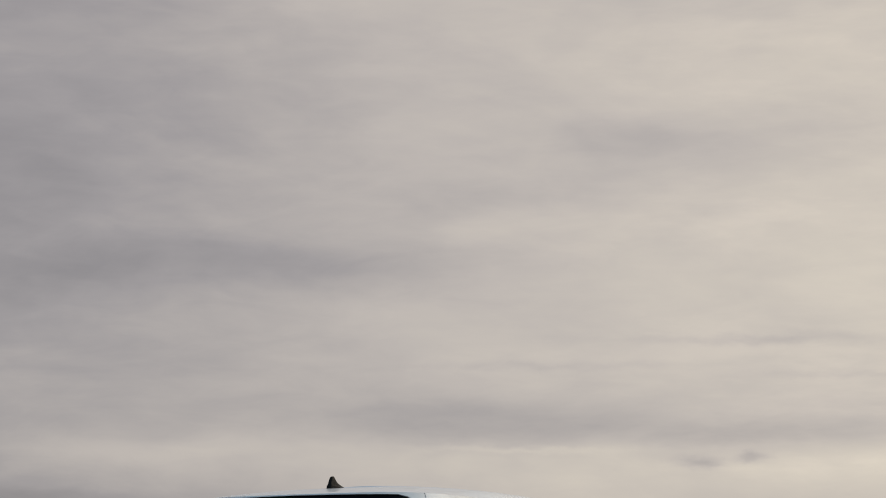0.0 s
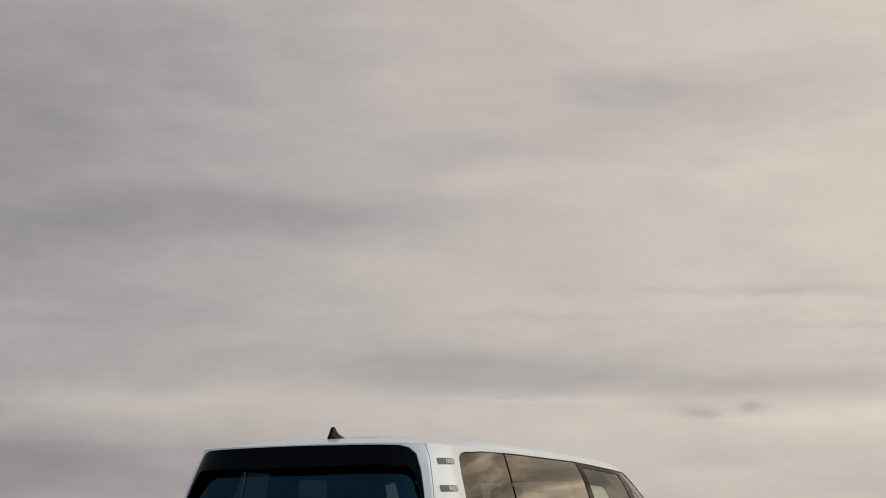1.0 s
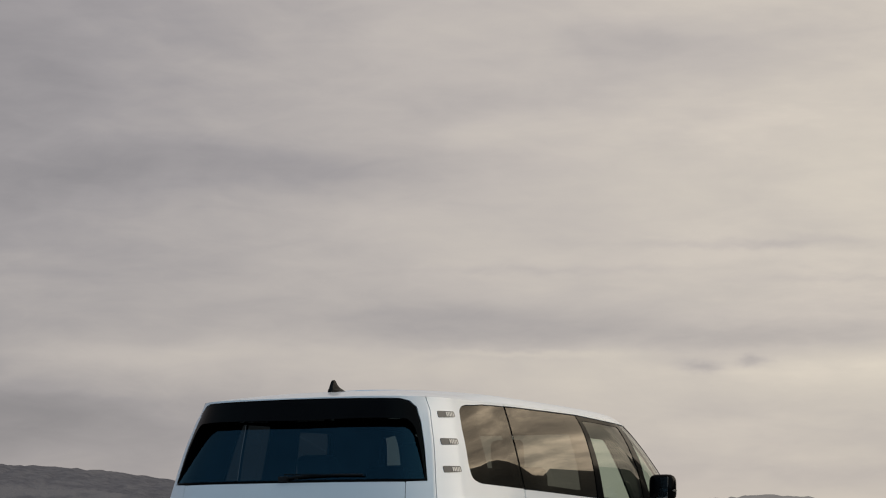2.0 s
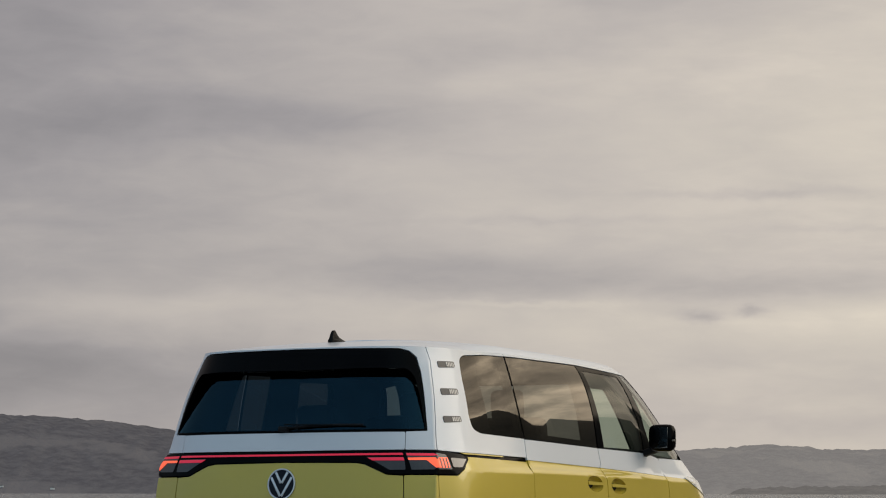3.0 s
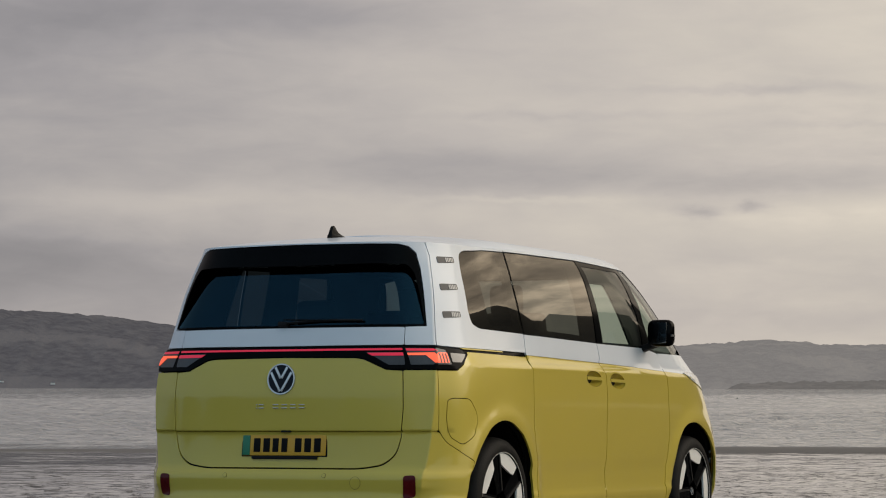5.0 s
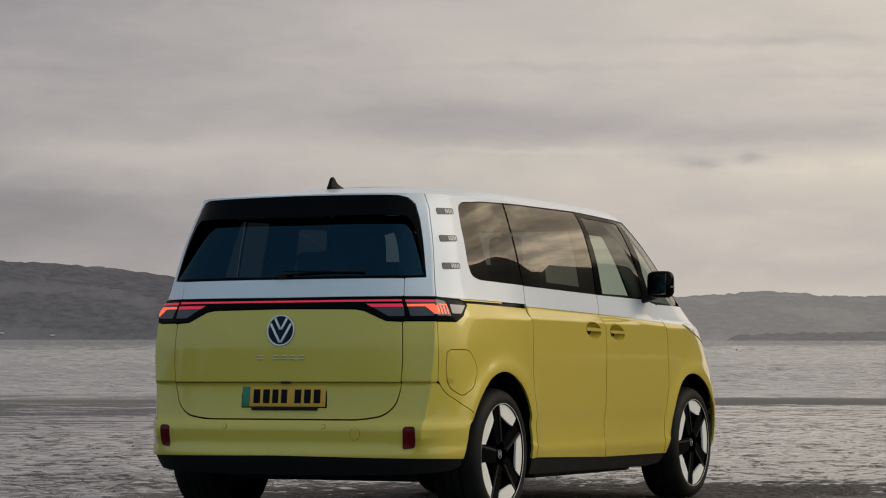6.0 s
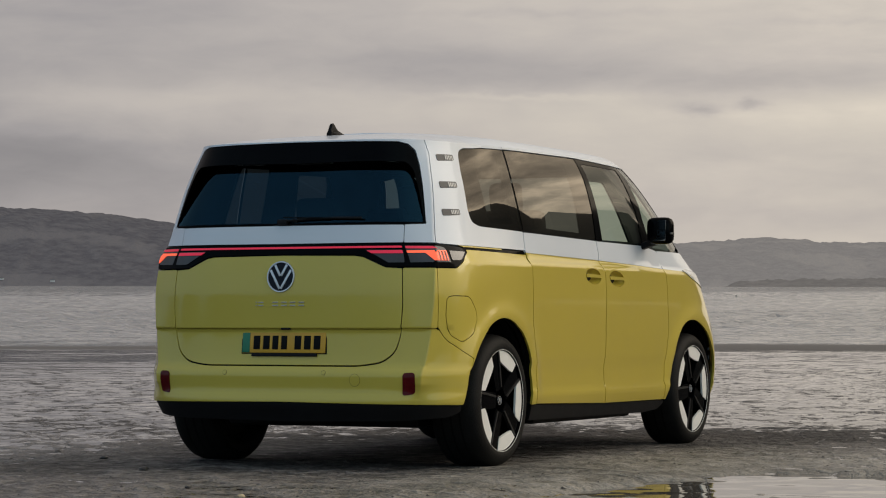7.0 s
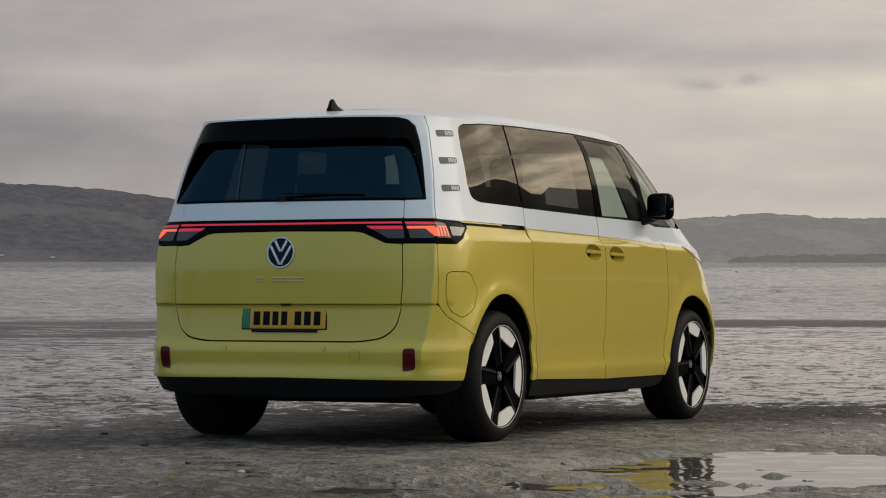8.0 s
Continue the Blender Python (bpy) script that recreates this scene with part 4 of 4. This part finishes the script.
for ob, sg in zip(fronts, (1, -1)):
    def m(pts):
        return [(sg * p[0], *p[1:]) for p in pts]
    panel("upper_panel", m([(3.200, 1.270), (4.13, 1.262), (4.335, 1.235), (4.350, 1.203), (4.256, 1.1215), (3.70, 1.1395), (3.097, 1.1525), (3.146, 1.186)]), WHITE, ob, "white painted upper half of the door")
    panel("window_frame", m([(3.680, 1.757), (4.70, 1.742), (4.70, 1.70), (4.57, 1.53), (4.29, 1.278), (4.13, 1.264), (3.206, 1.273)]), GLOSS, ob, "black door window frame", holes=[m(front_glass)], off=-.001, depth=.01)
    panel("window", m(front_glass), DOOR_GLASS, ob, "clear green-tinted front door glass", off=-.004, depth=.004, gap=0)
    panel("handle_recess", m(oval(3.28, 1.048, .13, .048)), YELLOW, ob, "rounded recess behind the handle", surface=bowl(3.28, 1.048), normal=surface_normal(bowl(3.28, 1.048)), depth=.002, r=0, step=.015, gap=0)
for c, doors, zz in ((2.88, slides, 1.057), (3.28, fronts, 1.048)):
    for ob, sg in zip(doors, (1, -1)):
        panel("door_handle", [(sg * (c - .122), zz + .014), (sg * (c + .122), zz + .010), (sg * (c + .122), zz - .008), (sg * (c - .122), zz - .006)], YELLOW, ob, "lime-yellow bar door handle", off=.003, depth=.014, r=.006, gap=0)
panel("roof_side", [(1.890, 1.752), (3.68, 1.760), (4.70, 1.745), (4.80, 1.745), (4.80, TOP + .0015), (1.890, TOP + .0015)], WHITE, van, "white roof edge above the windows", mirror=True, r=.003, gap=.001)
# pillars, screens and nose
panel("front_quarter_window", [(4.71, 1.742), (4.86, 1.742), (4.96, 1.60), (4.98, 1.45), (4.92, 1.27), (4.70, 1.225), (4.345, 1.238), (4.30, 1.275), (4.58, 1.53), (4.71, 1.70)], DOOR_GLASS, van, "small fixed front quarter window", mirror=True, off=-.003, depth=.004, gap=.004)
panel("front_pillar", [(4.865, 1.742), (4.97, 1.742), (5.08, 1.60), (5.10, 1.45), (5.06, 1.24), (4.93, 1.24), (4.99, 1.45), (4.97, 1.60)], GLOSS, van, "gloss-black windscreen pillar", mirror=True)
panel("windscreen", nose([(4.975, 1.742), (5.085, 1.60), (5.105, 1.45), (5.065, 1.24)]), DOOR_GLASS, van, "clear windscreen", off=-.003, depth=.004)
panel("front_roof_edge", nose([(4.80, TOP + .0015), (4.80, 1.745)]), WHITE, van, "white roof edge above the windscreen", r=.002, gap=.001)
panel("bonnet", nose([(4.350, 1.236), (4.260, 1.1215), (4.60, 1.112), (4.95, 1.060), (5.5, .95)]) , WHITE, van, "white painted short bonnet")
panel("front_fender", [(4.254, 1.125), (4.60, 1.1155), (4.95, 1.0635), (5.15, 1.015), (5.15, .30), (4.905, .29)] + arch_front[-2::-1] + [(3.992, .301), (3.938, .423), (3.932, .53), (3.992, .672), (4.122, .922)], YELLOW, van, "lime-yellow painted front wing", mirror=True, r=.006)
panel("front_bumper", nose([(5.155, 1.005), (5.155, .30)]), YELLOW, van, "lime-yellow painted nose and bumper")
panel("headlight", [(4.60, 1.119), (4.72, 1.130), (4.85, 1.120), (5.0, 1.09), (5.20, 1.04), (5.15, .99), (4.90, 1.030), (4.72, 1.070)], HEAD_LENS, van, "narrow clear headlight lens", mirror=True, off=.005, depth=.012)
sills = panel("sill", [(1.935, .322), (4.015, .296), (4.04, .27), (4.00, .236), (3.78, .222), (1.936, .230)], PLASTIC, van, "black plastic door sill", mirror=True, off=-.010, depth=.06)

# cabin lining behind the posts and under the roof, with openings smaller than the panes
# lining added across the panes stands in for pillars, dash and seats inside
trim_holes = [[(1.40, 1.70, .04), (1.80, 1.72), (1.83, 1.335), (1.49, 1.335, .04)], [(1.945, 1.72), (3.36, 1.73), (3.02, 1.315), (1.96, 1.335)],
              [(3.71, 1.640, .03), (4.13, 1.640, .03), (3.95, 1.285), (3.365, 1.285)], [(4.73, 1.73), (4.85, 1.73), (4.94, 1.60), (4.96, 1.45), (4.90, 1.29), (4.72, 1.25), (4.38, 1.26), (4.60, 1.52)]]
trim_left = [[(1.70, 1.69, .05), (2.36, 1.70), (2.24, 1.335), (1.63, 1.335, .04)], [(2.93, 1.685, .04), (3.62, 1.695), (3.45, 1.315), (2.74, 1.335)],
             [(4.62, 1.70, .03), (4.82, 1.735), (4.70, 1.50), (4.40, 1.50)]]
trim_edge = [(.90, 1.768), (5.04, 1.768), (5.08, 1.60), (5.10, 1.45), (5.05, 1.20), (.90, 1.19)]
panel("inner_trim", trim_edge, CLOTH, van, "dark inner trim, widened across the panes in place of other dark cabin parts", holes=trim_holes, off=-.022, depth=.012, r=.01)
panel("inner_trim", [(-p[0], p[1]) for p in trim_edge], CLOTH, van, "dark inner trim, widened across the panes in place of other dark cabin parts", holes=[[(-p[0], *p[1:]) for p in h] for h in trim_left], off=-.022, depth=.012, r=.01)
lining = roof_mesh()
bmesh.ops.transform(lining, matrix=pose(0, .03, -.035) @ Matrix.Diagonal((.97, .985, 1, 1)), verts=lining.verts)
part("headliner", lining, CLOTH, van, "dark roof lining")

# underbody
part("underbody", boxed((1.62, 1.5, .10), (0, 2.3, .25), .03), PLASTIC, van, "black battery tray and underbody")
part("underbody", boxed((1.20, .95, .10), (0, .95, .262), .04), PLASTIC, van, "black rear axle and underside")
part("underbody", boxed((1.30, 1.1, .12), (0, 3.85, .29), .05), PLASTIC, van, "black front underside")
for sg in (1, -1):
    for wy in WHEELS_Y:
        bm = bmesh.new()
        n = 28
        prev = None
        for i in range(n + 1):
            a = radians(-1 + 182 * i / n)
            y_, z_ = wy - .03 + .455 * math.cos(a), .36 + .455 * math.sin(a)
            ring = [bm.verts.new((sg * x_, y_, z_)) for x_ in (.56, .91)]
            hub = bm.verts.new((sg * .56, wy - .03, .36))
            if prev:
                bm.faces.new((prev[0], prev[1], ring[1], ring[0]))
                bm.faces.new((prev[0], ring[0], hub))
            prev = ring
        bmesh.ops.remove_doubles(bm, verts=bm.verts, dist=1e-4)
        part("wheel_well", bm, PLASTIC, van, "black wheel-arch liner")

    for z_, tall_ in ((.612, .020), (.556, .036), (.44, .012)):
        part("duct_vane", boxed((.016, .012, tall_), (sg * .897, 4.226, z_), .003), HEAD_LENS, van, "small pale vane at the front of the wheel arch")

# wheels


def tyre_profile(w):
    return [(.020, .275), (.028, .290), (.026, .312), (.016, .336), (.0, .350), (-.022, .358), (-.05, .362), (.05 - w, .362), (.022 - w, .356), (-w, .34), (-w - .012, .31), (-w, .275)]




def wheel(parent, x, y, sg, spin, w):
    hub = new("wheel")
    hub.parent = parent
    hub.matrix_basis = pose(x, y, .358, 0, 0, 0 if sg > 0 else 180)
    tagged(hub, "alloy wheel with black star spokes and pale blades")
    tyre = part("tyre", lathe(tyre_profile(w), 96), RUBBER, hub, "black low-profile tyre")
    for gx in (-.07, -.125, -.18):
        part("tread_groove", lathe([(gx - .006, .3615), (gx + .006, .3615), (gx + .006, .3626), (gx - .006, .3626)], 64, True), INK, tyre)
    part("rim", lathe([(.016, .2850), (.0225, .2830), (.0225, .2775), (.019, .2768)], 96), ALLOY, hub, "pale machined rim lip")
    part("barrel", lathe([(.019, .2768), (.008, .2760), (-.02, .268), (-.045, .22), (-.065, .10), (-.07, .0)], 64), GLOSS, hub, "black dished wheel centre")
    part("inner_face", lathe([(-w, .276), (.06 - w, .22), (.09 - w, .0)], 48), PLASTIC, hub, "dark inner side of the wheel")
    for k in range(5):
        a0 = radians(spin + 72 * k)
        # pale blade between two spokes
        blade = []
        for r_, d in ((.2735, -25), (.2735, -17), (.2735, -8), (.2735, 0), (.2735, 8), (.2735, 17), (.2735, 25), (.212, 24), (.196, 15), (.198, -12), (.213, -22)):
            t = a0 + radians(d)
            blade.append((r_ * math.sin(t), r_ * math.cos(t)))
        part("blade", prism(blade, .002, .014, .002), ALLOY, hub, "pale machined blade")
        a1 = a0 + radians(36)
        c, s_ = math.cos(a1), math.sin(a1)
        spoke = [(.270, -.050), (.272, .0), (.270, .050), (.20, .050), (.12, .046), (.06, .040), (.06, -.040), (.13, -.048), (.20, -.050)]
        part("spoke", prism([(r_ * s_ + q_ * c, r_ * c - q_ * s_) for r_, q_ in spoke], -.05, .010, .010), GLOSS, hub, "gloss-black spoke")
        ridge_ = [(.264, .036), (.264, .048), (.13, .034), (.07, .026), (.07, .016), (.13, .022)]
        part("spoke_edge", prism([(r_ * s_ + q_ * c, r_ * c - q_ * s_) for r_, q_ in ridge_], -.012, .016, .003), SATIN, hub, "satin black spoke edge")
    part("hub_cap", lathe([(.0, .0), (.004, .024), (.0, .030), (-.05, .034), (-.05, .06), (-.012, .075)], 32), GLOSS, hub, "black hub cap")
    part("hub_ring", lathe([(.004, .021), (.006, .0215), (.006, .0235), (.004, .024)], 32, True), SILVER, hub, "silver ring on the hub cap")
    for tilt_ in (28, -28):
        part("hub_bar", boxed((.003, .005, .034), (.0055, math.copysign(.008, tilt_), -.001), .001, (tilt_, 0, 0)), SILVER, hub, "slanting silver bar on the hub cap")


wheel(van, .932, WHEELS_Y[0], 1, 20, .25)
wheel(van, -.932, WHEELS_Y[0], -1, 50, .25)
wheel(van, .932, WHEELS_Y[1], 1, 10, .225)
wheel(van, -.932, WHEELS_Y[1], -1, 10, .225)

# badge, lettering bars and plate
badge = part("emblem", lathe([(.006, .0), (.006, .070), (.006, .078), (.0, .084)], 48), NAVY, van, "round dark emblem with a silver ring")
badge.matrix_basis = pose(-.004, .040, 1.029, -5, 0, 0) @ pose(0, 0, 0, 0, 0, -90)
part("emblem_ring", lathe([(.004, .075), (.010, .077), (.010, .083), (.003, .085)], 64, True), SILVER, badge, "silver ring")
for pts in (((-.036, .064), (-.003, .004)), ((.036, .064), (.003, .004)), ((-.062, .036), (-.004, -.066)), ((.062, .036), (.004, -.066))):
    (y0, z0), (y1, z1) = pts
    L = math.hypot(y1 - y0, z1 - z0)
    part("emblem_bar", boxed((.005, .013, L), (.0075, (y0 + y1) / 2, (z0 + z1) / 2), .001, (-math.degrees(math.atan2(y1 - y0, z1 - z0)), 0, 0)), SILVER, badge, "slanting silver bar")
for c, w in ((-.150, .008), (-.122, .030), (-.034, .034), (.020, .034), (.072, .034), (.126, .034)):
    for up in (.8925, .8755):
        part("lettering_bar", boxed((w, .005, .0045), (c, .0275, up), .0012), SILVER, gate, "small silver bar in place of lettering")
plate = part("number_plate", boxed((.509, .012, .110), (.0145, .040, .675), .004, (-6, 0, 0)), PLATE, van, "yellow number plate with a green end")
part("plate_border", boxed((.523, .008, .121), (.0145, .0425, .675), .005, (-6, 0, 0)), INK, plate, "black plate edge")
part("green_band", boxed((.045, .004, .106), (-.2155, .0335, .6755), .001, (-6, 0, 0)), GREEN, plate, "green band at the end of the plate")
for c, w in ((-.150, .040), (-.091, .040), (-.036, .036), (.018, .036), (.102, .040), (.160, .040), (.219, .040)):
    part("plate_bar", boxed((w, .004, .074), (c, .0335, .6765), .002, (-6, 0, 0)), INK, plate, "black bar in place of a character")
part("plate_holder", boxed((.40, .012, .018), (.02, .030, .611), .003), PLASTIC, van, "black strip under the number plate")
part("plate_lamp", boxed((.055, .03, .011), (.03, .036, .750), .004), PLASTIC, van, "black boot release and plate lamp housing")
# wiper and aerial
wip = part("rear_wiper", tube([(-.02, .070, 1.328), (.15, .070, 1.338), (.30, .076, 1.342), (.46, .086, 1.340)], .006), PLASTIC, van, "black rear wiper arm")
part("wiper_blade", boxed((.44, .008, .007), (.22, .068, 1.343), .002, (0, 1, 5)), INK, wip, "black wiper blade")
part("wiper_pivot", boxed((.06, .03, .03), (-.015, .074, 1.324), .01), PLASTIC, wip)


def fin():
    bm = bmesh.new()
    prof = [(-.014, .012), (-.006, .034), (.002, .054), (.010, .066), (.026, .070), (.040, .062), (.056, .046), (.078, .032), (.12, .021), (.18, .008)]
    rows = []
    for y_, h in prof:
        w = .036 * math.sin(min(1, (y_ + .03) / .06) * math.pi / 2) * (1 - max(0, y_ - .08) / .18)
        n = .0105 * (1 - max(0, y_ - .1) / .16)
        half = [(w, y_, -.025), (w * .92, y_, min(.010, h * .5)), (n * 1.3, y_ + .002, min(.020, h * .7)), (n, y_ + .004, h * .88), (n * .55, y_ + .006, h)]
        rows.append([bm.verts.new((-x, v, z)) for x, v, z in half] + [bm.verts.new(c) for c in half[::-1]])
    for p, q in zip(rows, rows[1:]):
        for i in range(9):
            bm.faces.new((p[i], p[i + 1], q[i + 1], q[i]))
    bm.faces.new(rows[0])
    return bm


aerial = part("aerial", fin(), INK, van, "black shark-fin aerial")
aerial.matrix_basis = pose(.005, .57, 1.826) @ Matrix.Diagonal((.9, 1.0, .96, 1))

# door mirrors
for sg in (1, -1):
    house = part("door_mirror", boxed((.165, .11, .168), (sg * 1.070, 2.90, 1.352), .054, (0, 0, sg * 8), 4), GLOSS, van, "gloss-black door mirror")
    part("mirror_glass", boxed((.128, .006, .128), (sg * 1.064, 2.849, 1.352), .002, (-3, 0, sg * -10)), MIRROR, house, "mirror glass")
    part("mirror_arm", boxed((.14, .07, .04), (sg * .99, 2.93, 1.275), .012, (0, sg * -18, 0)), PLASTIC, house, "black mirror arm")
    part("indicator", boxed((.012, .05, .012), (sg * 1.150, 2.89, 1.335), .003), CLEAR_LENS, house, "clear indicator lens")

# cabin
part("cabin_floor", boxed((1.66, 3.2, .04), (0, 2.2, .42), .01), CLOTH, van, "dark cabin floor")
part("load_cover", boxed((1.4, .75, .03), (0, .62, 1.10), .01), CLOTH, van, "dark load cover")


def seat(x, y, wide, back, recline=12, head=.19, wide_head=.25):
    base = new("seat")
    base.parent = van
    base.matrix_basis = pose(x, y, .45)
    tagged(base, "dark upholstered seat with headrest")
    part("cushion", boxed((wide, .52, .16), (0, .1, .35), .05, (6, 0, 0), 3), CLOTH, base)
    part("backrest", boxed((wide, .15, back), (0, -.20, .40 + back / 2), .06, (recline, 0, 0), 3), CLOTH, base)
    part("headrest", boxed((wide_head, .10, head), (0, -.20 - math.tan(radians(recline)) * (back / 2 + .1), .375 + back + head / 2), .045, (recline - 4, 0, 0), 3), CLOTH, base)
    part("plinth", boxed((wide * .8, .42, .30), (0, .1, .13), .03), PLASTIC, base)


for x_ in (-.31, .31):
    seat(x_, 2.55, .46, .62, wide_head=.20)
for x_, top_ in ((-.46, .19), (0, .12), (.46, .10)):
    seat(x_, 1.55, .44, .50, head=top_)
part("dashboard", boxed((1.55, .50, .22), (0, 3.35, 1.08), .06, (0, 0, 0), 3), PLASTIC, van, "dark dashboard")
ring = lathe([(.014 * math.cos(t), .175 + .014 * math.sin(t)) for t in np.linspace(0, 2 * math.pi, 11)[:-1]], 40, True)
steer = part("steering_wheel", ring, PLASTIC, van, "dark steering wheel")
steer.matrix_basis = pose(.40, 3.02, 1.13, 0, 0, 90) @ pose(0, 0, 0, 0, -24, 0)


# ---- loose bits on the sand ----
STONE = material("dark_wet_stone", (.02, .019, .018), .35, 0, .4, 30, 200, bump=.3)
SHELL = material("pale_shell", (.45, .36, .22), .5, 0, .2, 40, 200)


def ground_at(x, y):
    return float(beach(np.array(float(x)), np.array(float(y))))


def stone_mesh(r, seed, flat_=.5):
    bm = bmesh.new()
    bmesh.ops.create_icosphere(bm, subdivisions=2, radius=r)
    for v_ in bm.verts:
        n = noise.noise(v_.co / r * 1.3 + Vector((seed * 7.1, 0, 0)))
        v_.co *= 1 + .35 * n
        v_.co.z *= flat_
    return bm


def on_sand(along, across):
    p = Vector(EYE) + FWD * along + SIDE * across
    return p.x, p.y, ground_at(p.x, p.y)


for along, across, r, mat_, name, label in ((13.75, -1.58, .028, STONE, "stone", "small dark stone lying on the wet sand"), (14.9, -1.94, .024, STONE, "stone", "small flat dark stone on the wet sand"),
                                            (11.75, -.91, .020, SHELL, "shell", "small pale orange shell on the wet sand"), (15.9, -2.35, .02, STONE, "stone", "dark pebble on the wet sand"),
                                            (12.3, -1.2, .016, STONE, "stone", "dark pebble on the wet sand")):
    x, y, z = on_sand(along, across)
    ob = part(name, stone_mesh(r, along), mat_)
    ob.matrix_basis = pose(x, y, z + r * .25, 0, 0, 40 * along)
    tagged(ob, label, name)

# scattered worm casts and grit
rs = np.random.RandomState(7)
verts, faces = [], []
for i in range(1500):
    along = 10.4 + 12 * rs.rand()**1.4
    across = (rs.rand() - .5) * (along * .40)
    x, y, z = on_sand(along, across)
    r = .003 + .011 * rs.rand()**3
    k0 = len(verts)
    for a in range(6):
        verts.append((x + r * (1 + .5 * rs.rand()) * math.cos(a * math.pi / 3), y + r * (1 + .5 * rs.rand()) * math.sin(a * math.pi / 3), z - .002))
    verts.append((x, y, z + r * (.2 + .4 * rs.rand())))
    faces += [(k0 + a, k0 + (a + 1) % 6, k0 + 6) for a in range(6)]
grit = bpy.data.meshes.new("grit")
grit.from_pydata(verts, [], faces)
tagged(part("grit", grit, STONE), "scattered dark grit and worm casts on the sand", "grit", kind="stuff")
